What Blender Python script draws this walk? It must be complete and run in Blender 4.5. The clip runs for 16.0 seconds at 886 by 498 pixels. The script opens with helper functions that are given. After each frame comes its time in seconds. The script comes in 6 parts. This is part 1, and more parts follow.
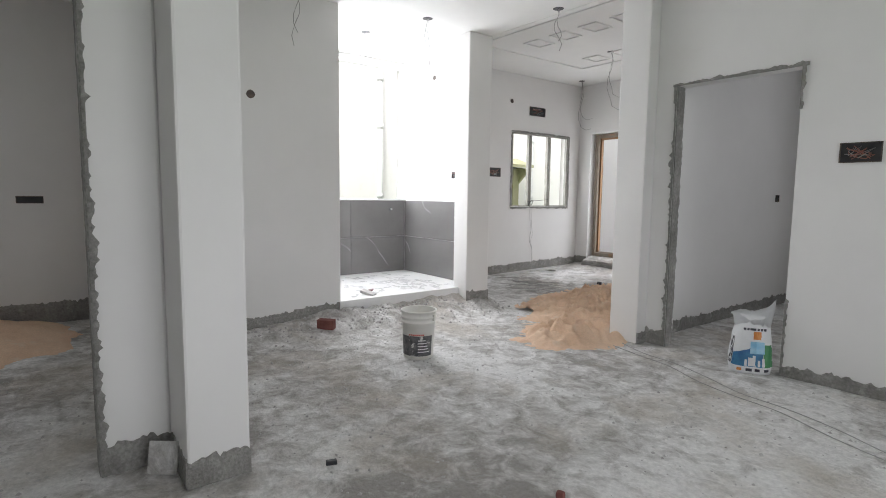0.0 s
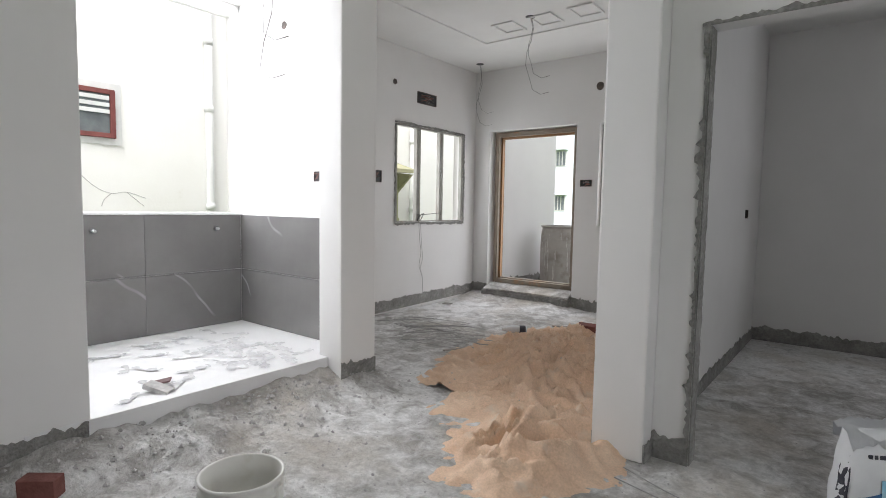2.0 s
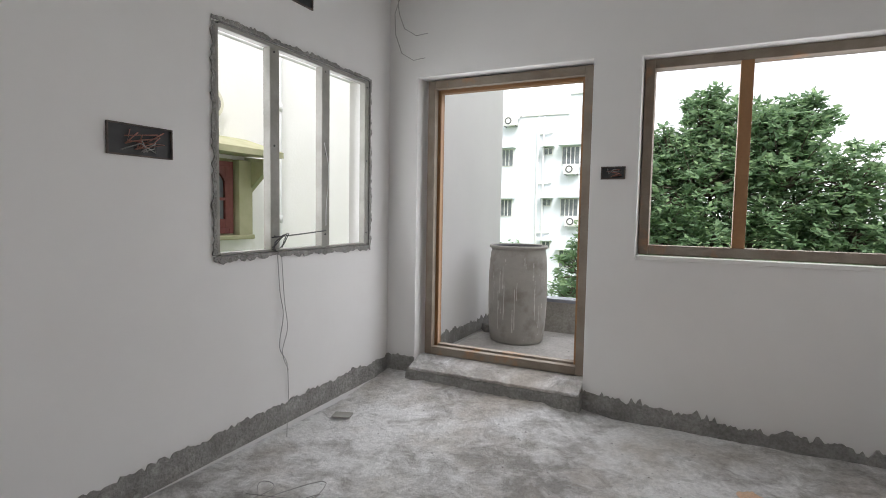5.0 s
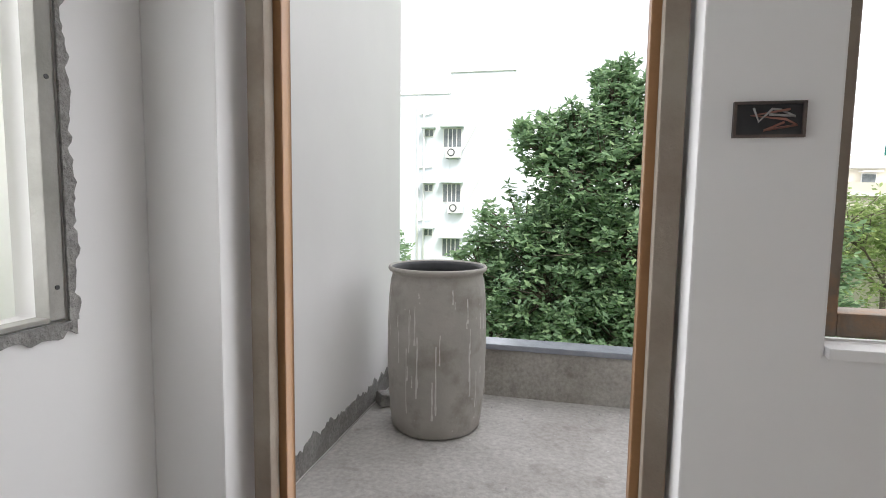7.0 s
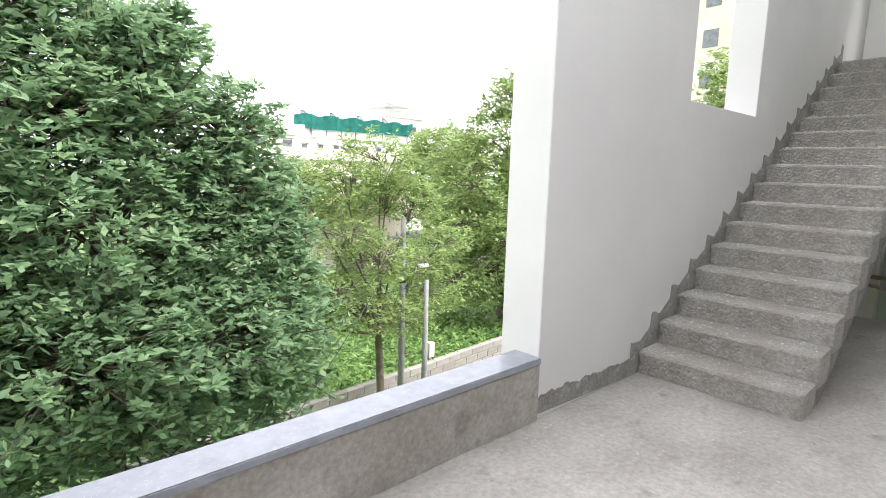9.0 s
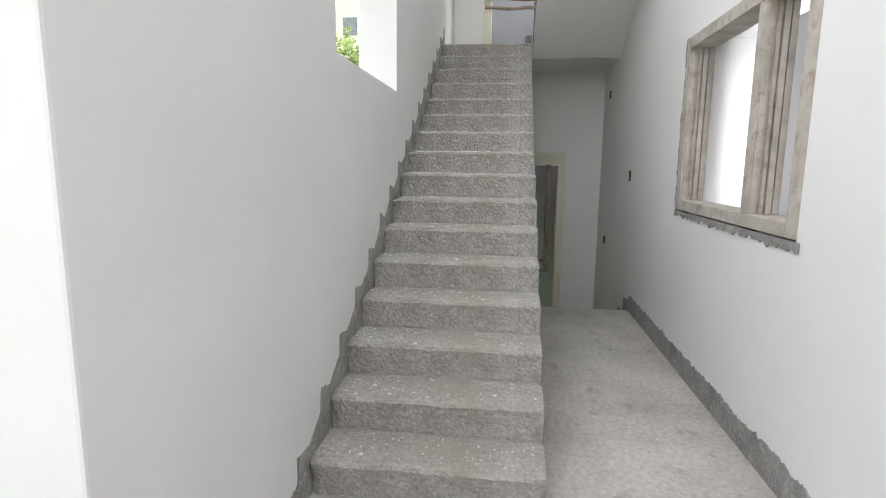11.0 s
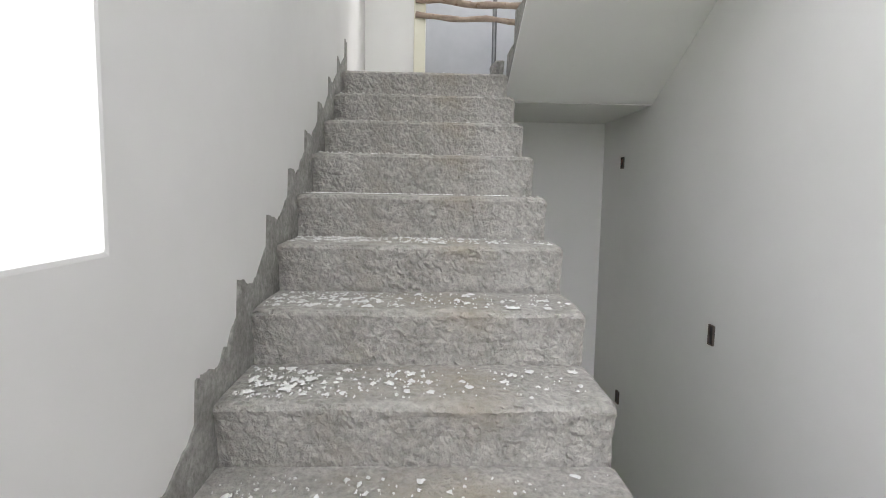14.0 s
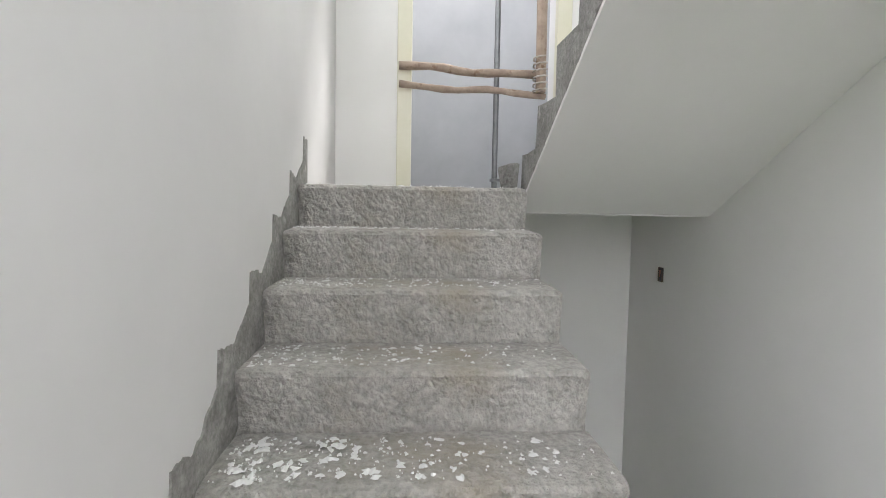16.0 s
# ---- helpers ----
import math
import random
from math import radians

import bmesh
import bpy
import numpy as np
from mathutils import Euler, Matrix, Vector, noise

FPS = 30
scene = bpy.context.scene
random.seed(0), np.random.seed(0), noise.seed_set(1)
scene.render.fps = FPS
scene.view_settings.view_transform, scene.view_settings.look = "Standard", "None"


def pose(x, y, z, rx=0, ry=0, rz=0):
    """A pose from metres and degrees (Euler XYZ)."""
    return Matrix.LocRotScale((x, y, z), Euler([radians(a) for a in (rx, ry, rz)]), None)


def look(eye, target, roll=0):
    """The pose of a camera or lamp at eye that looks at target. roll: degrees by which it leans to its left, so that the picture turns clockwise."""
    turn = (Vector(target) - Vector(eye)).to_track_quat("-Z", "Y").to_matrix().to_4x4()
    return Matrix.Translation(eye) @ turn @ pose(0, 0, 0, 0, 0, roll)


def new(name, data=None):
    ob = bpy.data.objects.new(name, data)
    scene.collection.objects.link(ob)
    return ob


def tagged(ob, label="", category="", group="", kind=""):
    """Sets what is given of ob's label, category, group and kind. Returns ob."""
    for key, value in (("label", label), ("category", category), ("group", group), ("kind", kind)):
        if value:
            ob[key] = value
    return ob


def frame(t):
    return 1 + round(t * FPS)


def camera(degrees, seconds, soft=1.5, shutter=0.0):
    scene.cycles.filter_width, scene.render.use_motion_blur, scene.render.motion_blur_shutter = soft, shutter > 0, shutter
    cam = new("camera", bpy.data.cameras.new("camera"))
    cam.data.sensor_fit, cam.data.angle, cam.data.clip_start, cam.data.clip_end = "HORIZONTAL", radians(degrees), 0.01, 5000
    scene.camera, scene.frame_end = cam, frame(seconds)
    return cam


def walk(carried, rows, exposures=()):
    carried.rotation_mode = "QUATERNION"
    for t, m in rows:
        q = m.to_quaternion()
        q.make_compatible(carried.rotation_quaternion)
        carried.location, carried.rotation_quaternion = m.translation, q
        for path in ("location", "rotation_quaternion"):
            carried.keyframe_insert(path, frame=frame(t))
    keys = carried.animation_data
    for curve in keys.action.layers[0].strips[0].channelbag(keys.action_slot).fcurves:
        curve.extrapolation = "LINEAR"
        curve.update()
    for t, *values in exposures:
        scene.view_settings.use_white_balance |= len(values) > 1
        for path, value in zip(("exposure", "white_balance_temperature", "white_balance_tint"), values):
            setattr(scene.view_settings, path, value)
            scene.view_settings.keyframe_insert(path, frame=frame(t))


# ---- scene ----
cam = camera(79.3, 16.0, 0.95)
PATH = [
    (0, (6.141, -7.638, 1.241), (4.557, -6.433, 1.041), 0.7),
    (0.5, (5.691, -7.33, 1.274), (4.234, -5.974, 1.073), 0.6),
    (1, (5.225, -7.063, 1.279), (3.844, -5.63, 1.089), 0.3),
    (1.5, (4.827, -6.694, 1.28), (3.509, -5.2, 1.099), 0.6),
    (2, (4.4, -6.281, 1.264), (3.166, -4.714, 1.108), 1.0),
    (2.5, (3.993, -5.867, 1.303), (2.831, -4.246, 1.159), 1.2),
    (3, (3.636, -5.414, 1.308), (2.522, -3.759, 1.174), 0.9),
    (3.2, (3.453, -5.23, 1.302), (2.359, -3.561, 1.171), 0.8),
    (5.3, (2.037, -3.216, 1.327), (1.198, -1.407, 1.176), 1.0),
    (5.5, (1.902, -2.996, 1.342), (1.096, -1.174, 1.17), 0.9),
    (6, (1.64, -2.495, 1.351), (0.933, -0.632, 1.176), 0.8),
    (6.5, (1.44, -1.916, 1.375), (0.841, -0.016, 1.197), 0.9),
    (6.8, (1.301, -1.566, 1.392), (0.782, 0.356, 1.197), 0.8),
    (7, (1.241, -1.371, 1.398), (0.789, 0.569, 1.213), 0.8),
    (7.5, (1.122, -0.783, 1.4), (0.951, 1.201, 1.212), 1.0),
    (8, (1.033, -0.27, 1.411), (1.304, 1.7, 1.202), 1.3),
    (8.5, (0.958, 0.061, 1.399), (1.812, 1.857, 1.183), 2.1),
    (9, (1.302, 0.545, 1.432), (2.638, 2.005, 1.141), 1.6),
    (9.2, (1.408, 0.698, 1.422), (2.918, 1.978, 1.139), 1.7),
    (9.5, (1.518, 0.852, 1.389), (3.206, 1.89, 1.118), 1.6),
    (9.6, (1.565, 0.892, 1.406), (3.289, 1.867, 1.127), 1.7),
    (10, (1.808, 1.183, 1.42), (3.666, 1.871, 1.146), 1.2),
    (10.2, (1.98, 1.257, 1.416), (3.878, 1.824, 1.137), 0.8),
    (12.3, (4.451, 1.75, 1.581), (6.429, 1.808, 1.289), 1.8),
    (12.5, (4.717, 1.752, 1.588), (6.697, 1.797, 1.312), 1.7),
    (13, (5.288, 1.771, 1.722), (7.272, 1.779, 1.473), 1.5),
    (13.5, (5.651, 1.849, 1.916), (7.639, 1.817, 1.694), 1.2),
    (14, (5.897, 1.816, 2.103), (7.886, 1.748, 1.903), 1.0),
    (14.3, (6.045, 1.81, 2.198), (8.034, 1.716, 2.013), 0.9),
    (14.5, (6.159, 1.83, 2.236), (8.149, 1.732, 2.066), 0.9),
    (15, (6.393, 1.867, 2.431), (8.384, 1.747, 2.283), 0.8),
    (15.5, (6.627, 1.832, 2.603), (8.618, 1.7, 2.463), 0.9),
    (16, (6.889, 1.866, 2.744), (8.879, 1.725, 2.61), 1.0),
]
EXPOSURE = [(0, 0.90), (1.5, 0.78), (3, 0.62), (5.3, 0.66), (7, 0.80), (8, 1.62), (8.6, 1.80), (9, 1.38), (9.5, 0.98), (10.2, 1.18), (12.3, 1.68), (16, 1.92)]
walk(cam, [(t, look(eye, target, roll)) for t, eye, target, roll in PATH], EXPOSURE)

# ---- world and sun: bright overcast sky ----
world = bpy.data.worlds.new("world")
scene.world = world
world.use_nodes = True
wn, wl = world.node_tree.nodes, world.node_tree.links
sky = wn.new("ShaderNodeTexSky")
sky.sky_type, sky.sun_disc = "NISHITA", False
sky.sun_elevation, sky.sun_rotation = radians(51), radians(141)
sky.dust_density, sky.air_density = 4.0, 1.0
scl = wn.new("ShaderNodeVectorMath")
scl.operation = "SCALE"
scl.inputs["Scale"].default_value = 0.10
wl.new(sky.outputs["Color"], scl.inputs[0])
wtc = wn.new("ShaderNodeTexCoord")
cloud = wn.new("ShaderNodeTexNoise")
cloud.inputs["Scale"].default_value, cloud.inputs["Detail"].default_value = 2.2, 6
wl.new(wtc.outputs["Generated"], cloud.inputs["Vector"])
cr = wn.new("ShaderNodeMapRange")
cr.inputs[1].default_value, cr.inputs[2].default_value = 0.30, 0.52
cr.inputs[3].default_value, cr.inputs[4].default_value = 0.72, 1.0
wl.new(cloud.outputs["Fac"], cr.inputs[0])
wmix = wn.new("ShaderNodeMix")
wmix.data_type = "RGBA"
wl.new(cr.outputs[0], wmix.inputs[0])
wl.new(scl.outputs[0], wmix.inputs[6])
wmix.inputs[7].default_value = (0.962, 0.96, 1.015, 1)
bg = wn["Background"]
bg.inputs["Strength"].default_value = 1.2
wl.new(wmix.outputs[2], bg.inputs["Color"])

sun = new("sun", bpy.data.lights.new("sun", "SUN"))
sun.data.energy, sun.data.angle, sun.data.color = 2.7, radians(25), (1.0, 0.98, 0.955)
sun.matrix_world = look((16, -20, 32), (0, 0, 0))


def window_light(name, x, y, z, w, h, aim, watts):
    """Soft area lamp standing for daylight in an opening, seen or added."""
    la = new(name, bpy.data.lights.new(name, "AREA"))
    la.data.shape, la.data.size, la.data.size_y, la.data.energy = "RECTANGLE", w, h, watts
    la.data.color = (0.93, 0.942, 1.0)
    la.matrix_world = look((x, y, z), (x + aim[0], y + aim[1], z + aim[2]))
    return la


# added fill lamp in an unseen opening, brightens the near hall
window_light("hall_fill_light", 7.95, -6.6, 1.55, 2.6, 1.6, (-1, 0, 0), 19)
window_light("daylight_wash_opening", -0.12, -4.6, 2.05, 1.8, 1.6, (1, 0, 0), 40)
window_light("daylight_west_window", -0.14, -0.985, 1.68, 1.2, 1.1, (1, 0, 0), 7.5)
window_light("daylight_north_window", 2.5, 0.19, 1.68, 1.25, 1.1, (0, -1, 0), 5)
window_light("daylight_door", 0.88, 0.2, 1.2, 1.0, 1.9, (0, -1, 0), 7)
window_light("daylight_bedroom_window", 6.1, 0.02, 1.75, 1.4, 1.0, (0, -1, 0), 12)
# added lamp in an unseen opening, lifts the dark store room
window_light("store_fill_light", -0.10, -9.6, 1.6, 1.1, 1.1, (1, 0, 0), 6)


# ---- materials ----
def mat(name, c1, c2, scale=3.0, rough=0.8, bump=0.0, bscale=40.0, c3=None, s3=14.0, lo3=0.58, hi3=0.68, metal=0.0,
        detail=6.0, per_object=0.0, spots=None, sscale=60.0, sthr=0.28, bdist=0.01, grain=0.0):
    """Base colour mixed from c1 and c2 by broad noise, patches of c3, round spots; relief from fine noise."""
    m = bpy.data.materials.new(name)
    m.use_nodes = True
    n, l = m.node_tree.nodes, m.node_tree.links
    p = n["Principled BSDF"]
    p.inputs["Roughness"].default_value = rough
    p.inputs["Metallic"].default_value = metal
    tc = n.new("ShaderNodeTexCoord")

    def noise_node(s, d=detail):
        t = n.new("ShaderNodeTexNoise")
        t.inputs["Scale"].default_value, t.inputs["Detail"].default_value = s, d
        t.inputs["Roughness"].default_value = 0.6
        l.new(tc.outputs["Object"], t.inputs["Vector"])
        return t

    def ramp(sock, a, b):
        r = n.new("ShaderNodeMapRange")
        r.inputs[1].default_value, r.inputs[2].default_value = a, b
        l.new(sock, r.inputs[0])
        return r.outputs[0]

    def mix(fac, a, b, mode="MIX"):
        k = n.new("ShaderNodeMix")
        k.data_type, k.blend_type = "RGBA", mode
        l.new(fac, k.inputs[0]) if not isinstance(fac, float) else None
        if isinstance(fac, float):
            k.inputs[0].default_value = fac
        for i, v in ((6, a), (7, b)):
            if isinstance(v, tuple):
                k.inputs[i].default_value = (*v, 1)
            else:
                l.new(v, k.inputs[i])
        return k.outputs[2]

    broad = noise_node(scale)
    col = mix(ramp(broad.outputs["Fac"], 0.35, 0.65), c1, c2)
    fine = noise_node(bscale)
    if grain:
        gm = n.new("ShaderNodeHueSaturation")
        l.new(ramp_between(n, l, fine.outputs["Fac"], 0.3, 0.7, 1 - grain, 1 + grain), gm.inputs["Value"])
        l.new(col, gm.inputs["Color"])
        col = gm.outputs["Color"]
    if c3:
        col = mix(ramp(noise_node(s3).outputs["Fac"], lo3, hi3), col, c3)
    if spots:
        v = n.new("ShaderNodeTexVoronoi")
        v.inputs["Scale"].default_value = sscale
        l.new(tc.outputs["Object"], v.inputs["Vector"])
        near = ramp(v.outputs["Distance"], sthr, sthr - 0.06)
        some = ramp(noise_node(2.5, 2).outputs["Fac"], 0.5, 0.62)
        mul = n.new("ShaderNodeMath")
        mul.operation = "MULTIPLY"
        l.new(near, mul.inputs[0])
        l.new(some, mul.inputs[1])
        col = mix(mul.outputs[0], col, spots)
    if per_object:
        oi = n.new("ShaderNodeObjectInfo")
        hv = n.new("ShaderNodeHueSaturation")
        l.new(ramp_to(n, l, oi.outputs["Random"], 1 - per_object, 1 + per_object), hv.inputs["Value"])
        l.new(col, hv.inputs["Color"])
        col = hv.outputs["Color"]
    l.new(col, p.inputs["Base Color"])
    if bump:
        b = n.new("ShaderNodeBump")
        b.inputs["Strength"].default_value, b.inputs["Distance"].default_value = bump, bdist
        l.new(fine.outputs["Fac"], b.inputs["Height"])
        l.new(b.outputs["Normal"], p.inputs["Normal"])
    return m


def ramp_between(n, l, sock, lo, hi, a, b):
    r = n.new("ShaderNodeMapRange")
    r.inputs[1].default_value, r.inputs[2].default_value, r.inputs[3].default_value, r.inputs[4].default_value = lo, hi, a, b
    l.new(sock, r.inputs[0])
    return r.outputs[0]


def ramp_to(n, l, sock, a, b):
    r = n.new("ShaderNodeMapRange")
    r.inputs[3].default_value, r.inputs[4].default_value = a, b
    l.new(sock, r.inputs[0])
    return r.outputs[0]


WHITE = mat("white_putty", (0.75, 0.742, 0.728), (0.795, 0.787, 0.774), 0.9, 0.62, 0.10, 18, bdist=0.004)
CEIL = mat("ceiling_white", (0.78, 0.78, 0.76), (0.82, 0.82, 0.80), 1.2, 0.7, 0.05, 20)
OUTER = mat("outer_white_paint", (0.77, 0.765, 0.755), (0.81, 0.805, 0.795), 0.8, 0.7, 0.12, 30, bdist=0.004)
# white putty made darker: the stair wall's lower light is put into its colour
WHITE_DIM = mat("white_putty_dimmed", (0.63, 0.622, 0.618), (0.69, 0.682, 0.678), 0.9, 0.7, 0.12, 18, bdist=0.004)
CEMENT = mat("raw_cement", (0.23, 0.225, 0.212), (0.34, 0.333, 0.315), 6, 0.92, 0.9, 60, (0.44, 0.43, 0.41), 13, 0.58, 0.70, grain=0.25, bdist=0.02)


def screed_mat(name, dirty, dusty, brown):
    """Trodden screed: white dust over grey cement at two scales, crumbs, dark specks, uneven relief."""
    m = bpy.data.materials.new(name)
    m.use_nodes = True
    n, l = m.node_tree.nodes, m.node_tree.links
    p = n["Principled BSDF"]
    p.inputs["Roughness"].default_value = 0.95
    tc = n.new("ShaderNodeTexCoord")

    def nz(s, d, r=0.6, dist=0.0):
        t = n.new("ShaderNodeTexNoise")
        t.inputs["Scale"].default_value, t.inputs["Detail"].default_value = s, d
        t.inputs["Roughness"].default_value, t.inputs["Distortion"].default_value = r, dist
        l.new(tc.outputs["Object"], t.inputs["Vector"])
        return t.outputs["Fac"]

    def sums(a, ka, b, kb, c=0.0):
        x = n.new("ShaderNodeMath")
        x.operation = "MULTIPLY_ADD"
        l.new(a, x.inputs[0])
        x.inputs[1].default_value, x.inputs[2].default_value = ka, c
        y = n.new("ShaderNodeMath")
        y.operation = "MULTIPLY_ADD"
        l.new(b, y.inputs[0])
        y.inputs[1].default_value = kb
        l.new(x.outputs[0], y.inputs[2])
        return y.outputs[0]

    def mix(fac, a, b):
        k = n.new("ShaderNodeMix")
        k.data_type = "RGBA"
        l.new(fac, k.inputs[0])
        for i, v in ((6, a), (7, b)):
            if isinstance(v, tuple):
                k.inputs[i].default_value = (*v, 1)
            else:
                l.new(v, k.inputs[i])
        return k.outputs[2]

    area, mottle, grit = nz(0.75, 4, 0.55, 0.6), nz(6.5, 12, 0.70, 0.5), nz(34, 8, 0.7)
    dust = sums(area, 0.85, mottle, 1.0, -0.425)
    col = mix(ramp_between(n, l, dust, 0.35, 0.61, 0, 1), dirty, dusty)
    col = mix(ramp_between(n, l, nz(1.4, 5, 0.6), 0.50, 0.70, 0, 0.65), col, brown)
    hs = n.new("ShaderNodeHueSaturation")
    l.new(ramp_between(n, l, grit, 0.3, 0.7, 0.80, 1.16), hs.inputs["Value"])
    l.new(col, hs.inputs["Color"])
    v = n.new("ShaderNodeTexVoronoi")
    v.inputs["Scale"].default_value = 17
    l.new(tc.outputs["Object"], v.inputs["Vector"])
    speck = n.new("ShaderNodeMath")
    speck.operation = "MULTIPLY"
    l.new(ramp_between(n, l, v.outputs["Distance"], 0.12, 0.05, 0, 1), speck.inputs[0])
    l.new(ramp_between(n, l, nz(9, 2), 0.55, 0.62, 0, 0.9), speck.inputs[1])
    l.new(mix(speck.outputs[0], hs.outputs["Color"], (0.13, 0.12, 0.11)), p.inputs["Base Color"])
    b = n.new("ShaderNodeBump")
    b.inputs["Strength"].default_value, b.inputs["Distance"].default_value = 0.9, 0.035
    l.new(sums(mottle, 0.9, grit, 0.45), b.inputs["Height"])
    l.new(b.outputs["Normal"], p.inputs["Normal"])
    return m


FLOOR = screed_mat("dusty_floor", (0.35, 0.335, 0.315), (0.80, 0.795, 0.785), (0.46, 0.41, 0.345))
STEP = mat("rough_concrete_step", (0.41, 0.395, 0.365), (0.52, 0.505, 0.475), 7.5, 0.95, 1.0, 46, (0.40, 0.355, 0.285), 2.1, 0.54, 0.74, bdist=0.032, grain=0.26, detail=14)
CORR = mat("trowelled_cement_floor", (0.36, 0.342, 0.318), (0.48, 0.465, 0.44), 1.9, 0.9, 0.6, 34, (0.28, 0.26, 0.235), 5, 0.58, 0.72,
           spots=(0.70, 0.70, 0.69), sscale=11, sthr=0.10, grain=0.18)
PARA = mat("parapet_cement", (0.31, 0.29, 0.26), (0.43, 0.41, 0.375), 2.4, 0.93, 0.6, 40, (0.14, 0.125, 0.105), 3, 0.58, 0.75, grain=0.2)
GRANITE = mat("polished_grey_granite", (0.24, 0.255, 0.295), (0.30, 0.315, 0.355), 9, 0.2, 0.02, 80, (0.38, 0.395, 0.44), 70, 0.60, 0.72)
PLAT = mat("white_floor_tile", (0.78, 0.78, 0.78), (0.84, 0.84, 0.84), 2, 0.35, 0.02, 20)
DUSTP = mat("grey_mortar_crumbs", (0.40, 0.39, 0.38), (0.60, 0.59, 0.58), 20, 0.95, 0.2, 80)
PRINT = mat("pale_dust_print", (0.44, 0.44, 0.45), (0.70, 0.70, 0.70), 16, 0.9, 0.1, 80)
SAND = mat("building_sand", (0.72, 0.50, 0.345), (0.80, 0.60, 0.44), 3.5, 0.97, 0.4, 90, (0.76, 0.64, 0.52), 6, 0.58, 0.74, bdist=0.008, grain=0.12)
WOOD = mat("teak_frame", (0.25, 0.125, 0.05), (0.31, 0.165, 0.07), 1.6, 0.5, 0.06, 60, (0.24, 0.19, 0.14), 2.2, 0.62, 0.70, grain=0.06)
WOODG = mat("cement_smeared_frame", (0.20, 0.155, 0.115), (0.27, 0.235, 0.19), 4, 0.8, 0.3, 50, (0.33, 0.19, 0.10), 5, 0.58, 0.70)
GREYFR = mat("grey_primed_frame", (0.27, 0.265, 0.235), (0.36, 0.35, 0.32), 6, 0.75, 0.3, 50)
BAREW = mat("bare_timber", (0.36, 0.325, 0.28), (0.50, 0.465, 0.42), 8, 0.8, 0.3, 40, (0.30, 0.24, 0.18), 12, 0.55, 0.7)
DRUM = mat("cement_coated_drum", (0.37, 0.35, 0.32), (0.45, 0.43, 0.395), 3, 0.72, 0.2, 40, (0.27, 0.245, 0.21), 4, 0.52, 0.7,
           spots=(0.72, 0.72, 0.70), sscale=16, sthr=0.10)
DRIP = mat("white_lime_drip", (0.56, 0.55, 0.52), (0.72, 0.71, 0.68), 10, 0.8)
DARKIN = mat("dark_inside", (0.05, 0.052, 0.055), (0.09, 0.09, 0.095), 6, 0.5)
BUCKET = mat("white_plastic_bucket", (0.70, 0.69, 0.64), (0.76, 0.75, 0.71), 5, 0.4, 0.05, 40, (0.62, 0.60, 0.52), 7, 0.55, 0.72)
LABELD = mat("dark_label", (0.045, 0.05, 0.055), (0.16, 0.15, 0.15), 30, 0.45, 0.0, 30, (0.62, 0.60, 0.58), 26, 0.58, 0.66)
MAROON = mat("dull_maroon_paper", (0.14, 0.085, 0.085), (0.20, 0.12, 0.12), 20, 0.8)
REDL = mat("red_print", (0.50, 0.05, 0.05), (0.58, 0.10, 0.09), 20, 0.5)
BAGW = mat("white_woven_bag", (0.72, 0.73, 0.74), (0.80, 0.81, 0.82), 6, 0.5, 0.25, 60)
BAGB = mat("blue_bag_print", (0.03, 0.12, 0.28), (0.07, 0.28, 0.48), 7, 0.45)
BAGG = mat("green_bag_print", (0.05, 0.22, 0.09), (0.10, 0.32, 0.14), 9, 0.45)
BAGO = mat("orange_bag_print", (0.60, 0.17, 0.04), (0.66, 0.30, 0.08), 20, 0.45)
DARKP = mat("dark_print", (0.03, 0.03, 0.045), (0.07, 0.07, 0.09), 20, 0.5)
BRICK = mat("red_brick", (0.16, 0.055, 0.045), (0.23, 0.09, 0.075), 14, 0.9, 0.5, 60)
RUST_HOLE = mat("dark_metal_and_hole_shade", (0.055, 0.045, 0.04), (0.12, 0.09, 0.075), 16, 0.7, 0.3, 60)
WIRE = mat("copper_red_wire", (0.32, 0.12, 0.09), (0.40, 0.19, 0.14), 30, 0.5)
WIREG = mat("grey_wire", (0.30, 0.295, 0.28), (0.40, 0.395, 0.38), 30, 0.6)
BLACK = mat("black_plastic_and_recess_shade", (0.02, 0.02, 0.022), (0.04, 0.04, 0.042), 10, 0.5)
STEEL = mat("grey_steel", (0.14, 0.145, 0.15), (0.22, 0.225, 0.23), 10, 0.4, metal=0.8)
PLASTIC = mat("clear_bottle_plastic", (0.66, 0.68, 0.70), (0.74, 0.76, 0.78), 6, 0.2)
LOG = mat("peeled_log", (0.25, 0.19, 0.15), (0.37, 0.29, 0.23), 9, 0.85, 0.5, 40, (0.20, 0.13, 0.09), 14, 0.58, 0.66)
CREAMF = mat("cream_door_frame", (0.68, 0.66, 0.52), (0.74, 0.72, 0.60), 3, 0.6, 0.1, 30)
LIFTG = mat("grey_lift_wall", (0.41, 0.42, 0.44), (0.49, 0.50, 0.52), 1.5, 0.6, 0.05, 20)
NEIGH = mat("neighbour_cream_wall", (0.86, 0.855, 0.82), (0.89, 0.888, 0.865), 1.2, 0.85, 0.2, 30, (0.74, 0.72, 0.65), 3, 0.64, 0.78)
NGREEN = mat("olive_trim_paint", (0.39, 0.385, 0.235), (0.47, 0.46, 0.30), 4, 0.8, 0.2, 30)
NRED = mat("maroon_window_paint", (0.15, 0.035, 0.032), (0.21, 0.06, 0.052), 8, 0.55, 0.1, 40)
GLASSD = mat("dark_window_glass", (0.10, 0.12, 0.13), (0.20, 0.22, 0.23), 3, 0.12)
